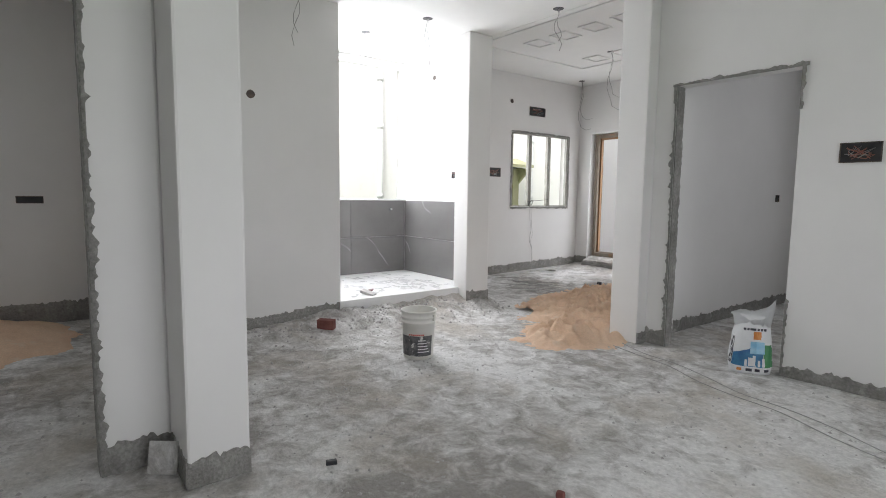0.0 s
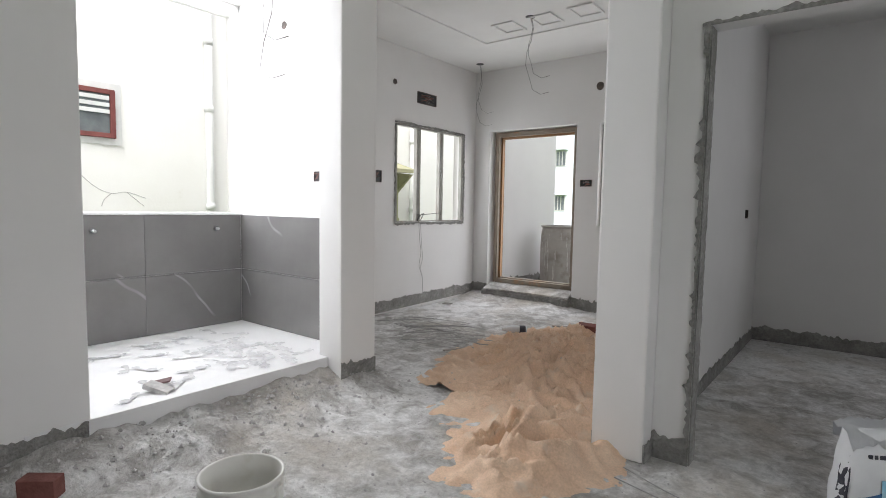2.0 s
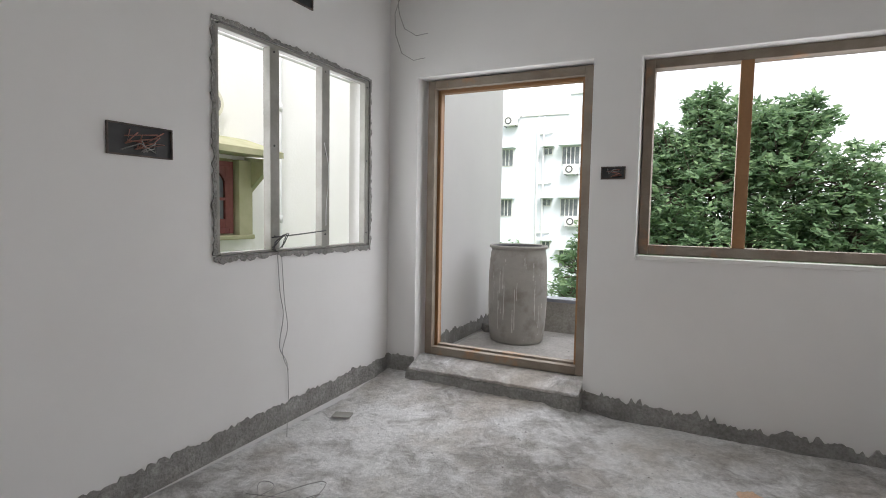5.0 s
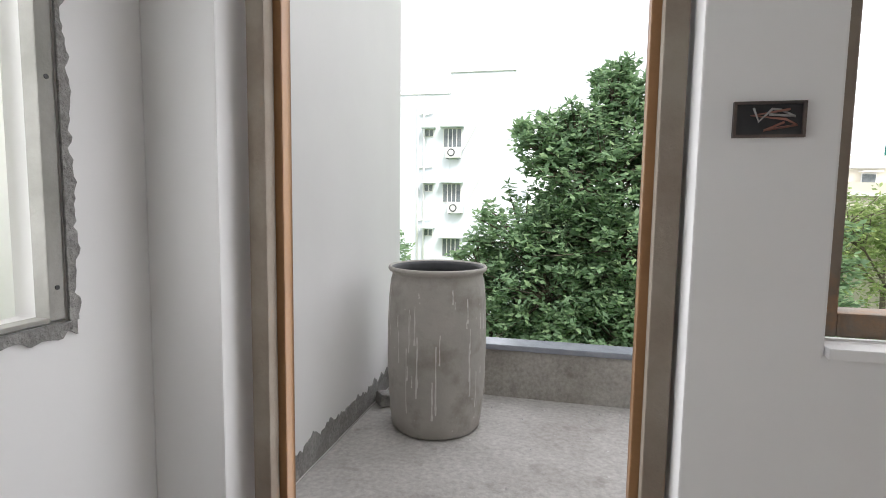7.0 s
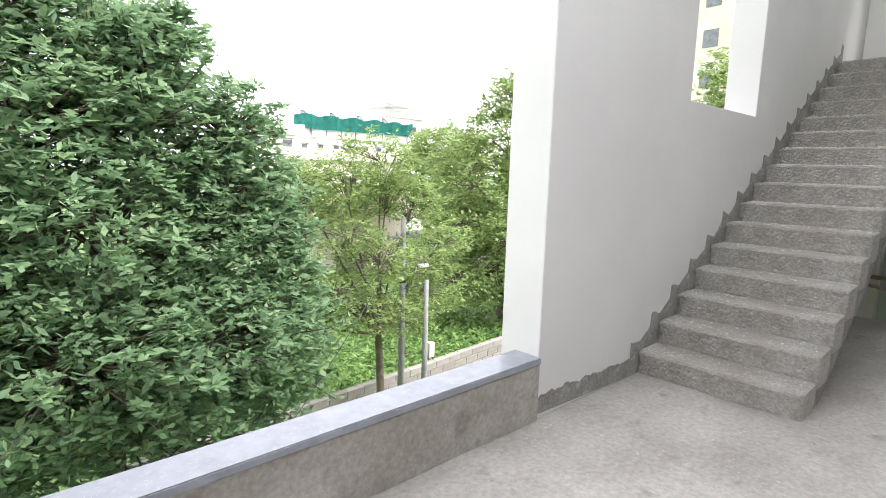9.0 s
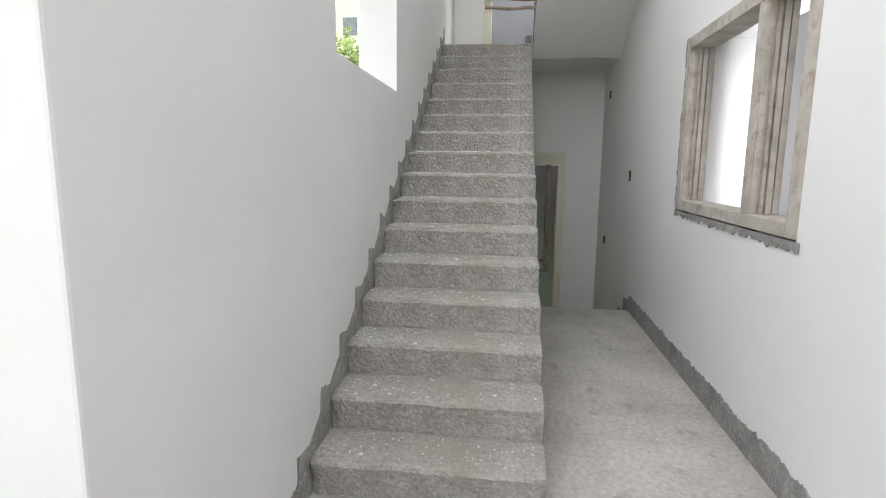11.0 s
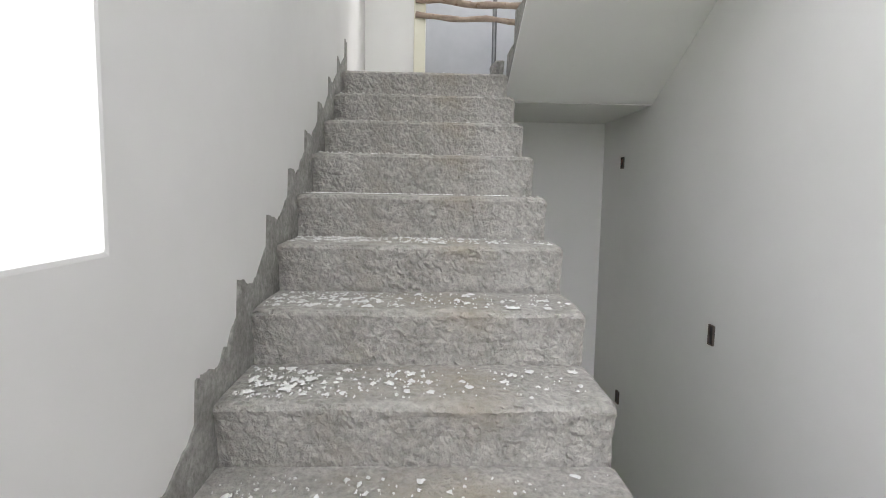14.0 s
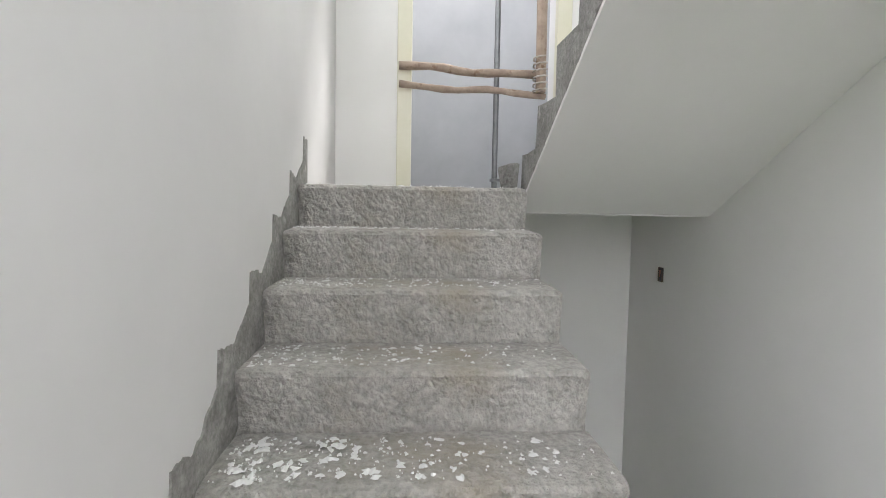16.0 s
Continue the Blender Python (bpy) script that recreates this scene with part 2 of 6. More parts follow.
BLDG = mat("pale_blue_white_paint", (0.66, 0.70, 0.75), (0.72, 0.755, 0.79), 0.5, 0.85, 0.1, 4, (0.60, 0.64, 0.69), 0.9, 0.60, 0.8)
FARW = mat("far_white_paint", (0.66, 0.66, 0.64), (0.74, 0.74, 0.72), 0.4, 0.85)
FARC = mat("far_cream_paint", (0.58, 0.54, 0.45), (0.66, 0.62, 0.53), 0.4, 0.85)
NET = mat("green_shade_net", (0.015, 0.17, 0.15), (0.03, 0.25, 0.21), 2, 0.7)
PIPEW = mat("white_pvc_pipe", (0.66, 0.67, 0.66), (0.74, 0.75, 0.74), 5, 0.45)
GROUND = mat("overgrown_ground", (0.07, 0.13, 0.035), (0.13, 0.20, 0.06), 0.8, 0.97, 0.8, 3, (0.20, 0.16, 0.11), 0.25, 0.60, 0.7)
BLOCKW = mat("grey_block_wall", (0.20, 0.18, 0.16), (0.31, 0.285, 0.26), 1.4, 0.95, 0.5, 20, per_object=0.12)
POLE = mat("concrete_pole", (0.19, 0.195, 0.195), (0.28, 0.285, 0.28), 3, 0.8, 0.1, 30)
BARK = mat("tree_bark", (0.10, 0.08, 0.06), (0.17, 0.14, 0.11), 6, 0.95, 0.8, 30)
EARTH = mat("red_earth", (0.36, 0.17, 0.10), (0.44, 0.26, 0.17), 1, 0.95)


def leaf_mat(name, a, b, c):
    """Leaf colour that varies from leaf to leaf; light comes through."""
    m = bpy.data.materials.new(name)
    m.use_nodes = True
    n, l = m.node_tree.nodes, m.node_tree.links
    p = n["Principled BSDF"]
    p.inputs["Roughness"].default_value = 0.62
    p.inputs["Specular IOR Level"].default_value = 0.3
    g = n.new("ShaderNodeNewGeometry")
    r = n.new("ShaderNodeValToRGB")
    r.color_ramp.elements[0].color, r.color_ramp.elements[1].color = (*a, 1), (*c, 1)
    e = r.color_ramp.elements.new(0.5)
    e.color = (*b, 1)
    l.new(g.outputs["Random Per Island"], r.inputs["Fac"])
    l.new(r.outputs["Color"], p.inputs["Base Color"])
    t = n.new("ShaderNodeBsdfTranslucent")
    l.new(r.outputs["Color"], t.inputs["Color"])
    k = n.new("ShaderNodeMixShader")
    k.inputs[0].default_value = 0.46
    l.new(p.outputs[0], k.inputs[1])
    l.new(t.outputs[0], k.inputs[2])
    l.new(k.outputs[0], n["Material Output"].inputs["Surface"])
    return m


LEAFD = leaf_mat("deep_green_leaves", (0.145, 0.235, 0.135), (0.21, 0.325, 0.18), (0.30, 0.42, 0.22))
LEAFL = leaf_mat("light_green_leaves", (0.17, 0.24, 0.08), (0.25, 0.35, 0.125), (0.40, 0.47, 0.20))
WEED = leaf_mat("weed_leaves", (0.11, 0.20, 0.06), (0.18, 0.31, 0.09), (0.29, 0.41, 0.15))


def tile_mat(name):
    """Dark grey marble with thin pale veins."""
    m = mat(name, (0.165, 0.160, 0.158), (0.205, 0.20, 0.197), 1.6, 0.22, 0.0, 30, per_object=0.05)
    n, l = m.node_tree.nodes, m.node_tree.links
    p = n["Principled BSDF"]
    old = p.inputs["Base Color"].links[0].from_socket
    tc = n.new("ShaderNodeTexCoord")
    oi = n.new("ShaderNodeObjectInfo")
    off = n.new("ShaderNodeVectorMath")
    off.operation = "MULTIPLY_ADD"
    off.inputs[1].default_value, off.inputs[2].default_value = (1, 1, 1), (0, 0, 0)
    l.new(tc.outputs["Object"], off.inputs[0])
    comb = n.new("ShaderNodeCombineXYZ")
    far = n.new("ShaderNodeMath")
    far.operation = "MULTIPLY"
    far.inputs[1].default_value = 40.0
    l.new(oi.outputs["Random"], far.inputs[0])
    l.new(far.outputs[0], comb.inputs[0])
    l.new(comb.outputs[0], off.inputs[2])
    wv = n.new("ShaderNodeTexWave")
    wv.bands_direction = "DIAGONAL"
    wv.inputs["Scale"].default_value, wv.inputs["Distortion"].default_value = 0.42, 2.6
    wv.inputs["Detail"].default_value, wv.inputs["Detail Scale"].default_value = 3.0, 1.6
    l.new(off.outputs[0], wv.inputs["Vector"])
    thin = n.new("ShaderNodeMapRange")
    thin.inputs[1].default_value, thin.inputs[2].default_value, thin.inputs[4].default_value = 0.9985, 1.0, 0.8
    l.new(wv.outputs["Fac"], thin.inputs[0])
    msk = n.new("ShaderNodeTexNoise")
    msk.inputs["Scale"].default_value = 2.2
    l.new(off.outputs[0], msk.inputs["Vector"])
    mr = n.new("ShaderNodeMapRange")
    mr.inputs[1].default_value, mr.inputs[2].default_value = 0.46, 0.60
    l.new(msk.outputs["Fac"], mr.inputs[0])
    r = n.new("ShaderNodeMath")
    r.operation = "MULTIPLY"
    l.new(thin.outputs[0], r.inputs[0])
    l.new(mr.outputs[0], r.inputs[1])
    k = n.new("ShaderNodeMix")
    k.data_type = "RGBA"
    l.new(r.outputs[0], k.inputs[0])
    l.new(old, k.inputs[6])
    k.inputs[7].default_value = (0.46, 0.46, 0.46, 1)
    l.new(k.outputs[2], p.inputs["Base Color"])
    return m


TILE = tile_mat("grey_marble_tile")


# ---- mesh helpers ----
def mesh_of(bm, name, material, smooth=False):
    me = bpy.data.meshes.new(name)
    bm.to_mesh(me)
    bm.free()
    me.materials.append(material)
    if smooth:
        me.polygons.foreach_set("use_smooth", [True] * len(me.polygons))
    return me


def part(name, bm, material, parent=None, label="", smooth=False):
    ob = new(name, mesh_of(bm, name, material, smooth))
    if parent is not None:
        ob.parent = parent
    return tagged(ob, label)


def thing(name, x, y, z, label, category, rz=0, group="", kind=""):
    ob = new(name)
    ob.matrix_world = pose(x, y, z, 0, 0, rz)
    ob.empty_display_size = 0.1
    return tagged(ob, label, category, group, kind)


def setting(name, bm, material, label, category="", smooth=False, kind="structure"):
    return tagged(new(name, mesh_of(bm, name, material, smooth)), label, category or name.split("_")[0], kind=kind)


def add_box(bm, x0, x1, y0, y1, z0, z1, bevel=0.0):
    m = Matrix.Translation(((x0 + x1) / 2, (y0 + y1) / 2, (z0 + z1) / 2)) @ Matrix.Diagonal((x1 - x0, y1 - y0, z1 - z0, 1))
    r = bmesh.ops.create_cube(bm, size=1, matrix=m)
    if bevel:
        edges = list({e for v in r["verts"] for e in v.link_edges})
        bmesh.ops.bevel(bm, geom=edges, offset=bevel, segments=2, affect="EDGES", profile=0.6)
    return bm


def boxes(*specs, bevel=0.0):
    bm = bmesh.new()
    for s in specs:
        add_box(bm, *s, bevel=bevel)
    return bm


def add_tube(bm, pts, radii, sides=8, caps=True):
    """A tube along points; radii: one number or one for each point."""
    if not hasattr(radii, "__len__"):
        radii = [radii] * len(pts)
    pts = [Vector(p) for p in pts]
    rings, up = [], Vector((0.13, 0.31, 0.94)).normalized()
    for i, p in enumerate(pts):
        d = (pts[min(i + 1, len(pts) - 1)] - pts[max(i - 1, 0)]).normalized()
        u = d.cross(up if abs(d.dot(up)) < 0.95 else Vector((1, 0, 0))).normalized()
        v = d.cross(u)
        rings.append([bm.verts.new(p + radii[i] * (math.cos(a) * u + math.sin(a) * v)) for a in [2 * math.pi * k / sides for k in range(sides)]])
    for a, b in zip(rings, rings[1:]):
        for k in range(sides):
            bm.faces.new((a[k], a[(k + 1) % sides], b[(k + 1) % sides], b[k]))
    if caps:
        bm.faces.new(rings[0])
        bm.faces.new(rings[-1][::-1])
    return bm


def tube(pts, radii, sides=8):
    bm = add_tube(bmesh.new(), pts, radii, sides)
    bmesh.ops.recalc_face_normals(bm, faces=bm.faces)
    return bm


def lathe(profile, sides=40):
    """A body turned about z from (radius, height) pairs."""
    bm = bmesh.new()
    rings = [[bm.verts.new((r * math.cos(2 * math.pi * k / sides), r * math.sin(2 * math.pi * k / sides), z)) for k in range(sides)] for r, z in profile]
    for a, b in zip(rings, rings[1:]):
        for k in range(sides):
            bm.faces.new((a[k], a[(k + 1) % sides], b[(k + 1) % sides], b[k]))
    bm.faces.new(rings[0][::-1])
    bm.faces.new(rings[-1])
    bmesh.ops.recalc_face_normals(bm, faces=bm.faces)
    return bm


def wall(name, x0, x1, y0, y1, z0, z1, openings, material, label, bevel=0.006):
    """An upright wall with real openings (from, to, bottom, top) along its longer side."""
    along_x = (x1 - x0) >= (y1 - y0)
    a0, a1 = (x0, x1) if along_x else (y0, y1)
    us = sorted({a0, a1, *[max(a0, min(a1, v)) for o in openings for v in o[:2]]})
    ws = sorted({z0, z1, *[max(z0, min(z1, v)) for o in openings for v in o[2:]]})
    full = {(i, j): not any(o[0] <= (us[i] + us[i + 1]) / 2 <= o[1] and o[2] <= (ws[j] + ws[j + 1]) / 2 <= o[3] for o in openings)
            for i in range(len(us) - 1) for j in range(len(ws) - 1)}
    bm, cache = bmesh.new(), {}

    def v(i, k, j):
        if (i, k, j) not in cache:
            u, w = us[i], ws[j]
            cache[i, k, j] = bm.verts.new((u, (y0, y1)[k], w) if along_x else ((x0, x1)[k], u, w))
        return cache[i, k, j]

    for (i, j), f in full.items():
        if not f:
            continue
        bm.faces.new((v(i, 0, j), v(i + 1, 0, j), v(i + 1, 0, j + 1), v(i, 0, j + 1)))
        bm.faces.new((v(i, 1, j), v(i, 1, j + 1), v(i + 1, 1, j + 1), v(i + 1, 1, j)))
        if not full.get((i - 1, j)):
            bm.faces.new((v(i, 0, j), v(i, 0, j + 1), v(i, 1, j + 1), v(i, 1, j)))
        if not full.get((i + 1, j)):
            bm.faces.new((v(i + 1, 0, j), v(i + 1, 1, j), v(i + 1, 1, j + 1), v(i + 1, 0, j + 1)))
        if not full.get((i, j - 1)):
            bm.faces.new((v(i, 0, j), v(i, 1, j), v(i + 1, 1, j), v(i + 1, 0, j)))
        if not full.get((i, j + 1)):
            bm.faces.new((v(i, 0, j + 1), v(i + 1, 0, j + 1), v(i + 1, 1, j + 1), v(i, 1, j + 1)))
    bmesh.ops.recalc_face_normals(bm, faces=bm.faces)
    bmesh.ops.dissolve_limit(bm, angle_limit=0.01, verts=bm.verts, edges=bm.edges)
    if bevel:
        sharp = [e for e in bm.edges if len(e.link_faces) == 2 and e.calc_face_angle(0) > 0.5]
        bmesh.ops.bevel(bm, geom=sharp, offset=bevel, segments=2, affect="EDGES", profile=0.6, clamp_overlap=True)
    return setting(name, bm, material, label, "wall")


def band(name, p0, p1, out, height, label, material=None, thick=0.007, rough=0.02, up=(0, 0, 1), seed=0, steps=0, low=0.0, cat="baseboard"):
    """A strip of raw cement with a torn upper edge, lying on a wall from p0 to p1; out is the wall's normal."""
    p0, p1, out, up = Vector(p0), Vector(p1), Vector(out), Vector(up)
    n = steps or max(6, int((p1 - p0).length / 0.014))
    bm, rows = bmesh.new(), []
    for i in range(n + 1):
        s = i / n
        base = p0.lerp(p1, s)
        q = base * 3.1
        h = height + rough * (0.9 * noise.noise(q + Vector((seed, 0, 0))) + 0.9 * noise.noise(q * 4 + Vector((seed, 3, 0))) + 0.9 * noise.noise(q * 11) + 0.8 * noise.noise(q * 29))
        lo = low and low * noise.noise(q * 4 + Vector((0, seed, 5)))
        t = thick * (1 + 0.3 * noise.noise(q * 9))
        b, tp = base + up * lo, base + up * max(0.012, h)
        rows.append([bm.verts.new(w) for w in (b, b + out * t, tp + out * t, tp)])
    for a, b in zip(rows, rows[1:]):
        for k in range(3):
            bm.faces.new((a[k], a[k + 1], b[k + 1], b[k]))
    bm.faces.new(rows[0])
    bm.faces.new(rows[-1][::-1])
    bmesh.ops.recalc_face_normals(bm, faces=bm.faces)
    return setting(name, bm, material or CEMENT, label, cat)


def grid_sheet(x0, x1, y0, y1, step, height):
    """A sheet whose z follows height(x, y)."""
    nx, ny = max(2, int((x1 - x0) / step)), max(2, int((y1 - y0) / step))
    vs = [(x0 + (x1 - x0) * i / nx, y0 + (y1 - y0) * j / ny) for j in range(ny + 1) for i in range(nx + 1)]
    fs = [(j * (nx + 1) + i, j * (nx + 1) + i + 1, (j + 1) * (nx + 1) + i + 1, (j + 1) * (nx + 1) + i) for j in range(ny) for i in range(nx)]
    me = bpy.data.meshes.new("sheet")
    me.from_pydata([(x, y, height(x, y)) for x, y in vs], [], fs)
    me.polygons.foreach_set("use_smooth", [True] * len(me.polygons))
    return me


def sheet(name, me, material, label, category, kind="structure"):
    me.materials.append(material)
    return tagged(new(name, me), label, category, kind=kind)


# ---- large structure ----
HC, LC, TOP = 2.96, 3.14, 3.40   # hall ceiling, living ceiling, slab over the balcony


def floor_z(x, y):
    """Uneven screed; rubble slopes up to the raised wash floor."""
    p = Vector((x * 1.7, y * 1.7, 0))
    z = 0.010 * noise.noise(p) + 0.008 * noise.noise(p * 3.3) + 0.006 * noise.noise(p * 8.7)
    dx = max(0.0, x - 1.50)
    if -7.0 < y < -3.45 and x < 2.6:
        along = min(1.0, max(0.0, (y + 7.0) / 1.5)) * min(1.0, max(0.0, (-3.35 - y) / 0.35))
        ramp_h = max(0.0, 1 - dx / (0.50 + 0.16 * noise.noise(p * 1.3))) ** 1.3
        z += along * ramp_h * (0.165 + 0.05 * noise.noise(p * 2.1) + 0.045 * noise.noise(p * 6.5))
    if y > -0.8 and x < 1.75:
        z += 0.085 * (1 + y / 0.8) ** 1.6 * min(1.0, (1.75 - x) / 0.5)
    return z


sheet("floor", grid_sheet(-0.02, 8.05, -10.4, 0.02, 0.055, floor_z), FLOOR,
      "uneven dusty grey cement screed with white powder patches", "floor")
setting("floor_slab_base", boxes((-0.2, 8.2, -10.6, 0.17, -0.35, -0.06)), CEMENT, "raw concrete slab below the screed", "floor")

wall("wall_west", -0.17, 0.0, -3.55, 0.22, 0, LC, [(-1.625, -0.278, 1.075, 2.25)], WHITE, "white putty wall with a window opening")
wall("wall_north", 0.0, 3.57, 0.0, 0.22, 0, LC, [(0.25, 1.53, 0.0, 2.315), (1.825, 3.22, 1.05, 2.30)], WHITE,
     "white putty wall with door and window openings")
wall("wall_bedroom_north", 3.57, 10.8, -0.20, 0.255, -1.2, 4.6, [(5.30, 7.02, 1.15, 2.38)], WHITE, "white putty house wall with a window opening")
wall("wall_living_east", 3.33, 3.57, -3.45, 0.0, 0, LC, [], WHITE, "white putty partition wall")
wall("wall_bedroom_south", 3.60, 8.0, -3.50, -3.38, 0, HC, [(3.78, 4.66, -1, 2.13)], WHITE, "white putty wall with a raw door opening")
wall("column_living", 3.33, 3.60, -3.63, -3.45, 0, HC, [], WHITE, "white putty column at the wall's end", 0.012)
wall("wall_wash_north", -0.17, 1.45, -3.66, -3.55, 0, HC, [], WHITE, "white putty wall beside the wash area")
wall("pillar_wash", 1.45, 1.68, -3.92, -3.60, 0, HC, [], WHITE, "square white putty pillar", 0.012)
wall("wall_wash_west", -0.17, 0.05, -5.8, -3.66, 0, HC, [(-5.6, -3.5, 1.15, 2.90)], WHITE, "low white wall under a wide opening")
wall("wall_hall_west", 1.40, 1.54, -7.0, -5.36, 0, HC, [], WHITE, "white putty wall with a round hole")
wall("wall_wash_south", -0.17, 1.40, -5.8, -5.62, 0, HC, [], WHITE, "white putty wall closing the wash area")
wall("wall_store_north", 0.0, 3.46, -7.20, -7.0, 0, HC, [], WHITE, "white putty partition wall")
wall("wall_store_east", 3.34, 3.48, -10.4, -7.20, 0, HC, [(-8.45, -7.47, -1, 2.13)], WHITE, "white putty wall with a raw door opening")
wall("column_hall", 3.46, 3.81, -7.19, -6.93, 0, HC, [], WHITE, "square white putty column", 0.012)
# the opening is unseen, cut only to light the store room
wall("wall_store_west", -0.17, 0.0, -10.4, -7.0, 0, HC, [(-10.2, -9.0, 1.0, 2.2)], WHITE, "white putty wall of the store room")
wall("wall_south", -0.17, 8.2, -10.6, -10.4, 0, HC, [], WHITE, "white putty wall closing the hall")
# out of view; the opening is added to let light into the hall
wall("wall_hall_east", 8.0, 8.2, -10.4, 0.0, 0, HC, [(-8.0, -5.2, 0.7, 2.4)], WHITE, "unseen white putty wall with an added wide opening")

# ceilings, with raised square mouldings in the same mesh
bm = boxes((-0.17, 8.2, -10.6, -3.62, HC, HC + 0.12))
for x0, y0, w, h in ((2.2, -5.2, 0.75, 0.12), (2.4, -4.75, 0.75, 0.12)):
    add_box(bm, x0, x0 + w, y0, y0 + h, HC - 0.012, HC + 0.01)
setting("ceiling_hall", bm, CEIL, "flat white plaster ceiling", "ceiling")
bm = boxes((-0.17, 3.57, -3.62, 0.17, LC, LC + 0.12), (-0.17, 3.57, -3.62, -3.55, HC - 0.004, LC))


def outline(bm, x0, x1, y0, y1, z, t=0.028, d=0.014):
    for s in ((x0, x1, y0, y0 + t), (x0, x1, y1 - t, y1), (x0, x0 + t, y0 + t, y1 - t), (x1 - t, x1, y0 + t, y1 - t)):
        add_box(bm, *s, z - d, z + 0.01)


outline(bm, 0.85, 3.0, -3.1, -1.05, LC)
for k in range(4):
    for j in range(2):
        outline(bm, 1.25 + 0.42 * k, 1.50 + 0.42 * k, -1.55 - 1.15 * j, -1.25 - 1.15 * j, LC, 0.022)
setting("ceiling_living", bm, CEIL, "white plaster ceiling with square mouldings", "ceiling")
setting("ceiling_bedroom", boxes((3.57, 8.0, -3.38, -0.2, HC + 0.004, HC + 0.12)), CEIL, "flat white plaster ceiling", "ceiling")

# unseen mass added above the house, keeps sun off the stair wall
setting("wall_upper_storey", boxes((2.5, 10.8, -10.6, 0.25, 3.28, 4.59), (2.5, 10.8, -10.6, 0.25, 4.601, 10.0)), WHITE, "unseen white mass added above the house to block sun", "wall")
# balcony, corridor and stair structure
STEPS, RISE, TREAD, NX = 16, 0.179, 0.2941, 4.902
STEP_X = [4.895 + 0.2833 * i + 0.0167 * max(0, i - 6) for i in range(STEPS + 1)]   # the lower treads are shorter
STEP_Z = [0.175 * i + 0.0158 * max(0, i - 12) for i in range(STEPS + 1)]   # the last four risers are higher
SY, SW, HY, LX = 1.31, 2.35, 0.255, 10.60   # open side of the stairs, stair wall, house wall, lift wall


def balcony_z(x, y):
    p = Vector((x * 2.1, y * 2.1, 4))
    return 0.006 * noise.noise(p) + 0.004 * noise.noise(p * 4)


sheet("floor_balcony", grid_sheet(-0.08, 8.4, 0.10, 2.38, 0.06, balcony_z), CORR, "trowelled grey cement balcony floor with dust", "floor")
setting("floor_balcony_slab", boxes((-0.22, 8.398, 0.22, 2.55, -0.30, -0.02)), CEMENT, "raw concrete balcony slab", "floor")
wall("wall_balcony_west", -0.22, -0.008, 0.22, 2.533, -0.3, TOP, [], OUTER, "white painted side wall of the balcony")
wall("wall_stair_outer", 3.728, 10.8, SW, 2.64, -1.2, 4.6, [(5.42, 6.805, 2.0, 4.60)], WHITE_DIM, "putty stair wall with a tall opening, colour dimmed for shade", 0.01)
# unseen wall added to shade the stairwell from the house side
wall("wall_house_upper", 3.74, 10.8, 0.0, HY - 0.002, TOP + 0.17, 6.2, [], WHITE, "unseen white wall added above to block sun", 0)
# unseen slab added overhead, its length set by how much light it cuts
setting("roof_stairwell", boxes((5.6, 10.8, 0.0, 2.64, 6.2, 6.35)), CEIL, "unseen flat slab added over the stairwell to cut sunlight", "ceiling")
setting("ceiling_corridor", boxes((7.9, 8.44, HY, 1.29, TOP, TOP + 0.16)), CEIL, "flat white slab over the corridor's end", "ceiling")
wall("wall_lift", LX, 10.8, HY, SW, -1.2, 5.6, [(0.845, 1.836, -0.712, 1.47), (0.845, 1.836, 2.866, 5.046)], WHITE,
     "white end wall with lift openings")
setting("landing_lower", boxes((9.52, LX, HY, SW, -0.90, -0.712)), CORR, "grey cement lower landing", "landing")
setting("landing_upper", boxes((9.36, LX, SY, SW, 2.715, 2.863)), STEP, "raw concrete upper landing", "landing")
setting("landing_upper_edge", boxes((9.635, LX, HY, SY - 0.001, 2.757, 2.861)), WHITE, "plastered edge of the upper landing", "landing")

setting("ceiling_landing", boxes((9.64, LX, HY, SY, 2.747, 2.756)), WHITE, "white underside of the upper landing", "ceiling")

# flight of steps down to the lower landing
bm = bmesh.new()
for i in range(4):
    add_box(bm, 8.4 + 0.28 * i, 8.4 + 0.28 * (i + 1), HY, SY - 0.01, -1.0, -RISE * (i + 1), 0.012)
setting("stairs_down", bm, STEP, "raw concrete steps leading down", "stairs")

# slanted soffit and broken side of the short flight above the corridor
bm = bmesh.new()
prof = [(9.62, 2.755), (8.44, TOP), (8.44, TOP + 0.02), (9.62, 2.775)]
va = [bm.verts.new((x, HY + 0.001, z)) for x, z in prof]
vb = [bm.verts.new((x, 1.285, z)) for x, z in prof]
for k in range(4):
    bm.faces.new((va[k], va[(k + 1) % 4], vb[(k + 1) % 4], vb[k]))
bm.faces.new(va)
bm.faces.new(vb[::-1])
bmesh.ops.recalc_face_normals(bm, faces=bm.faces)
setting("ceiling_soffit", bm, WHITE, "white slanted soffit of the flight above", "ceiling")
low = [(9.62 - 1.18 * k / 40, 2.777 + 0.645 * k / 40) for k in range(41)]
top = []
for i in range(4):
    for x, z in ((9.58 - 0.285 * i, 2.86 + RISE * i), (9.56 - 0.285 * i, 2.86 + RISE * (i + 1)), (9.42 - 0.285 * i, 2.86 + RISE * (i + 1))):
        top.append((x + 0.02 * noise.noise(Vector((i, x * 7, 0))), z + 0.02 * noise.noise(Vector((x * 9, i, 2)))))
top.append((8.44, 3.57))
bm = bmesh.new()
loop = low + top[::-1]
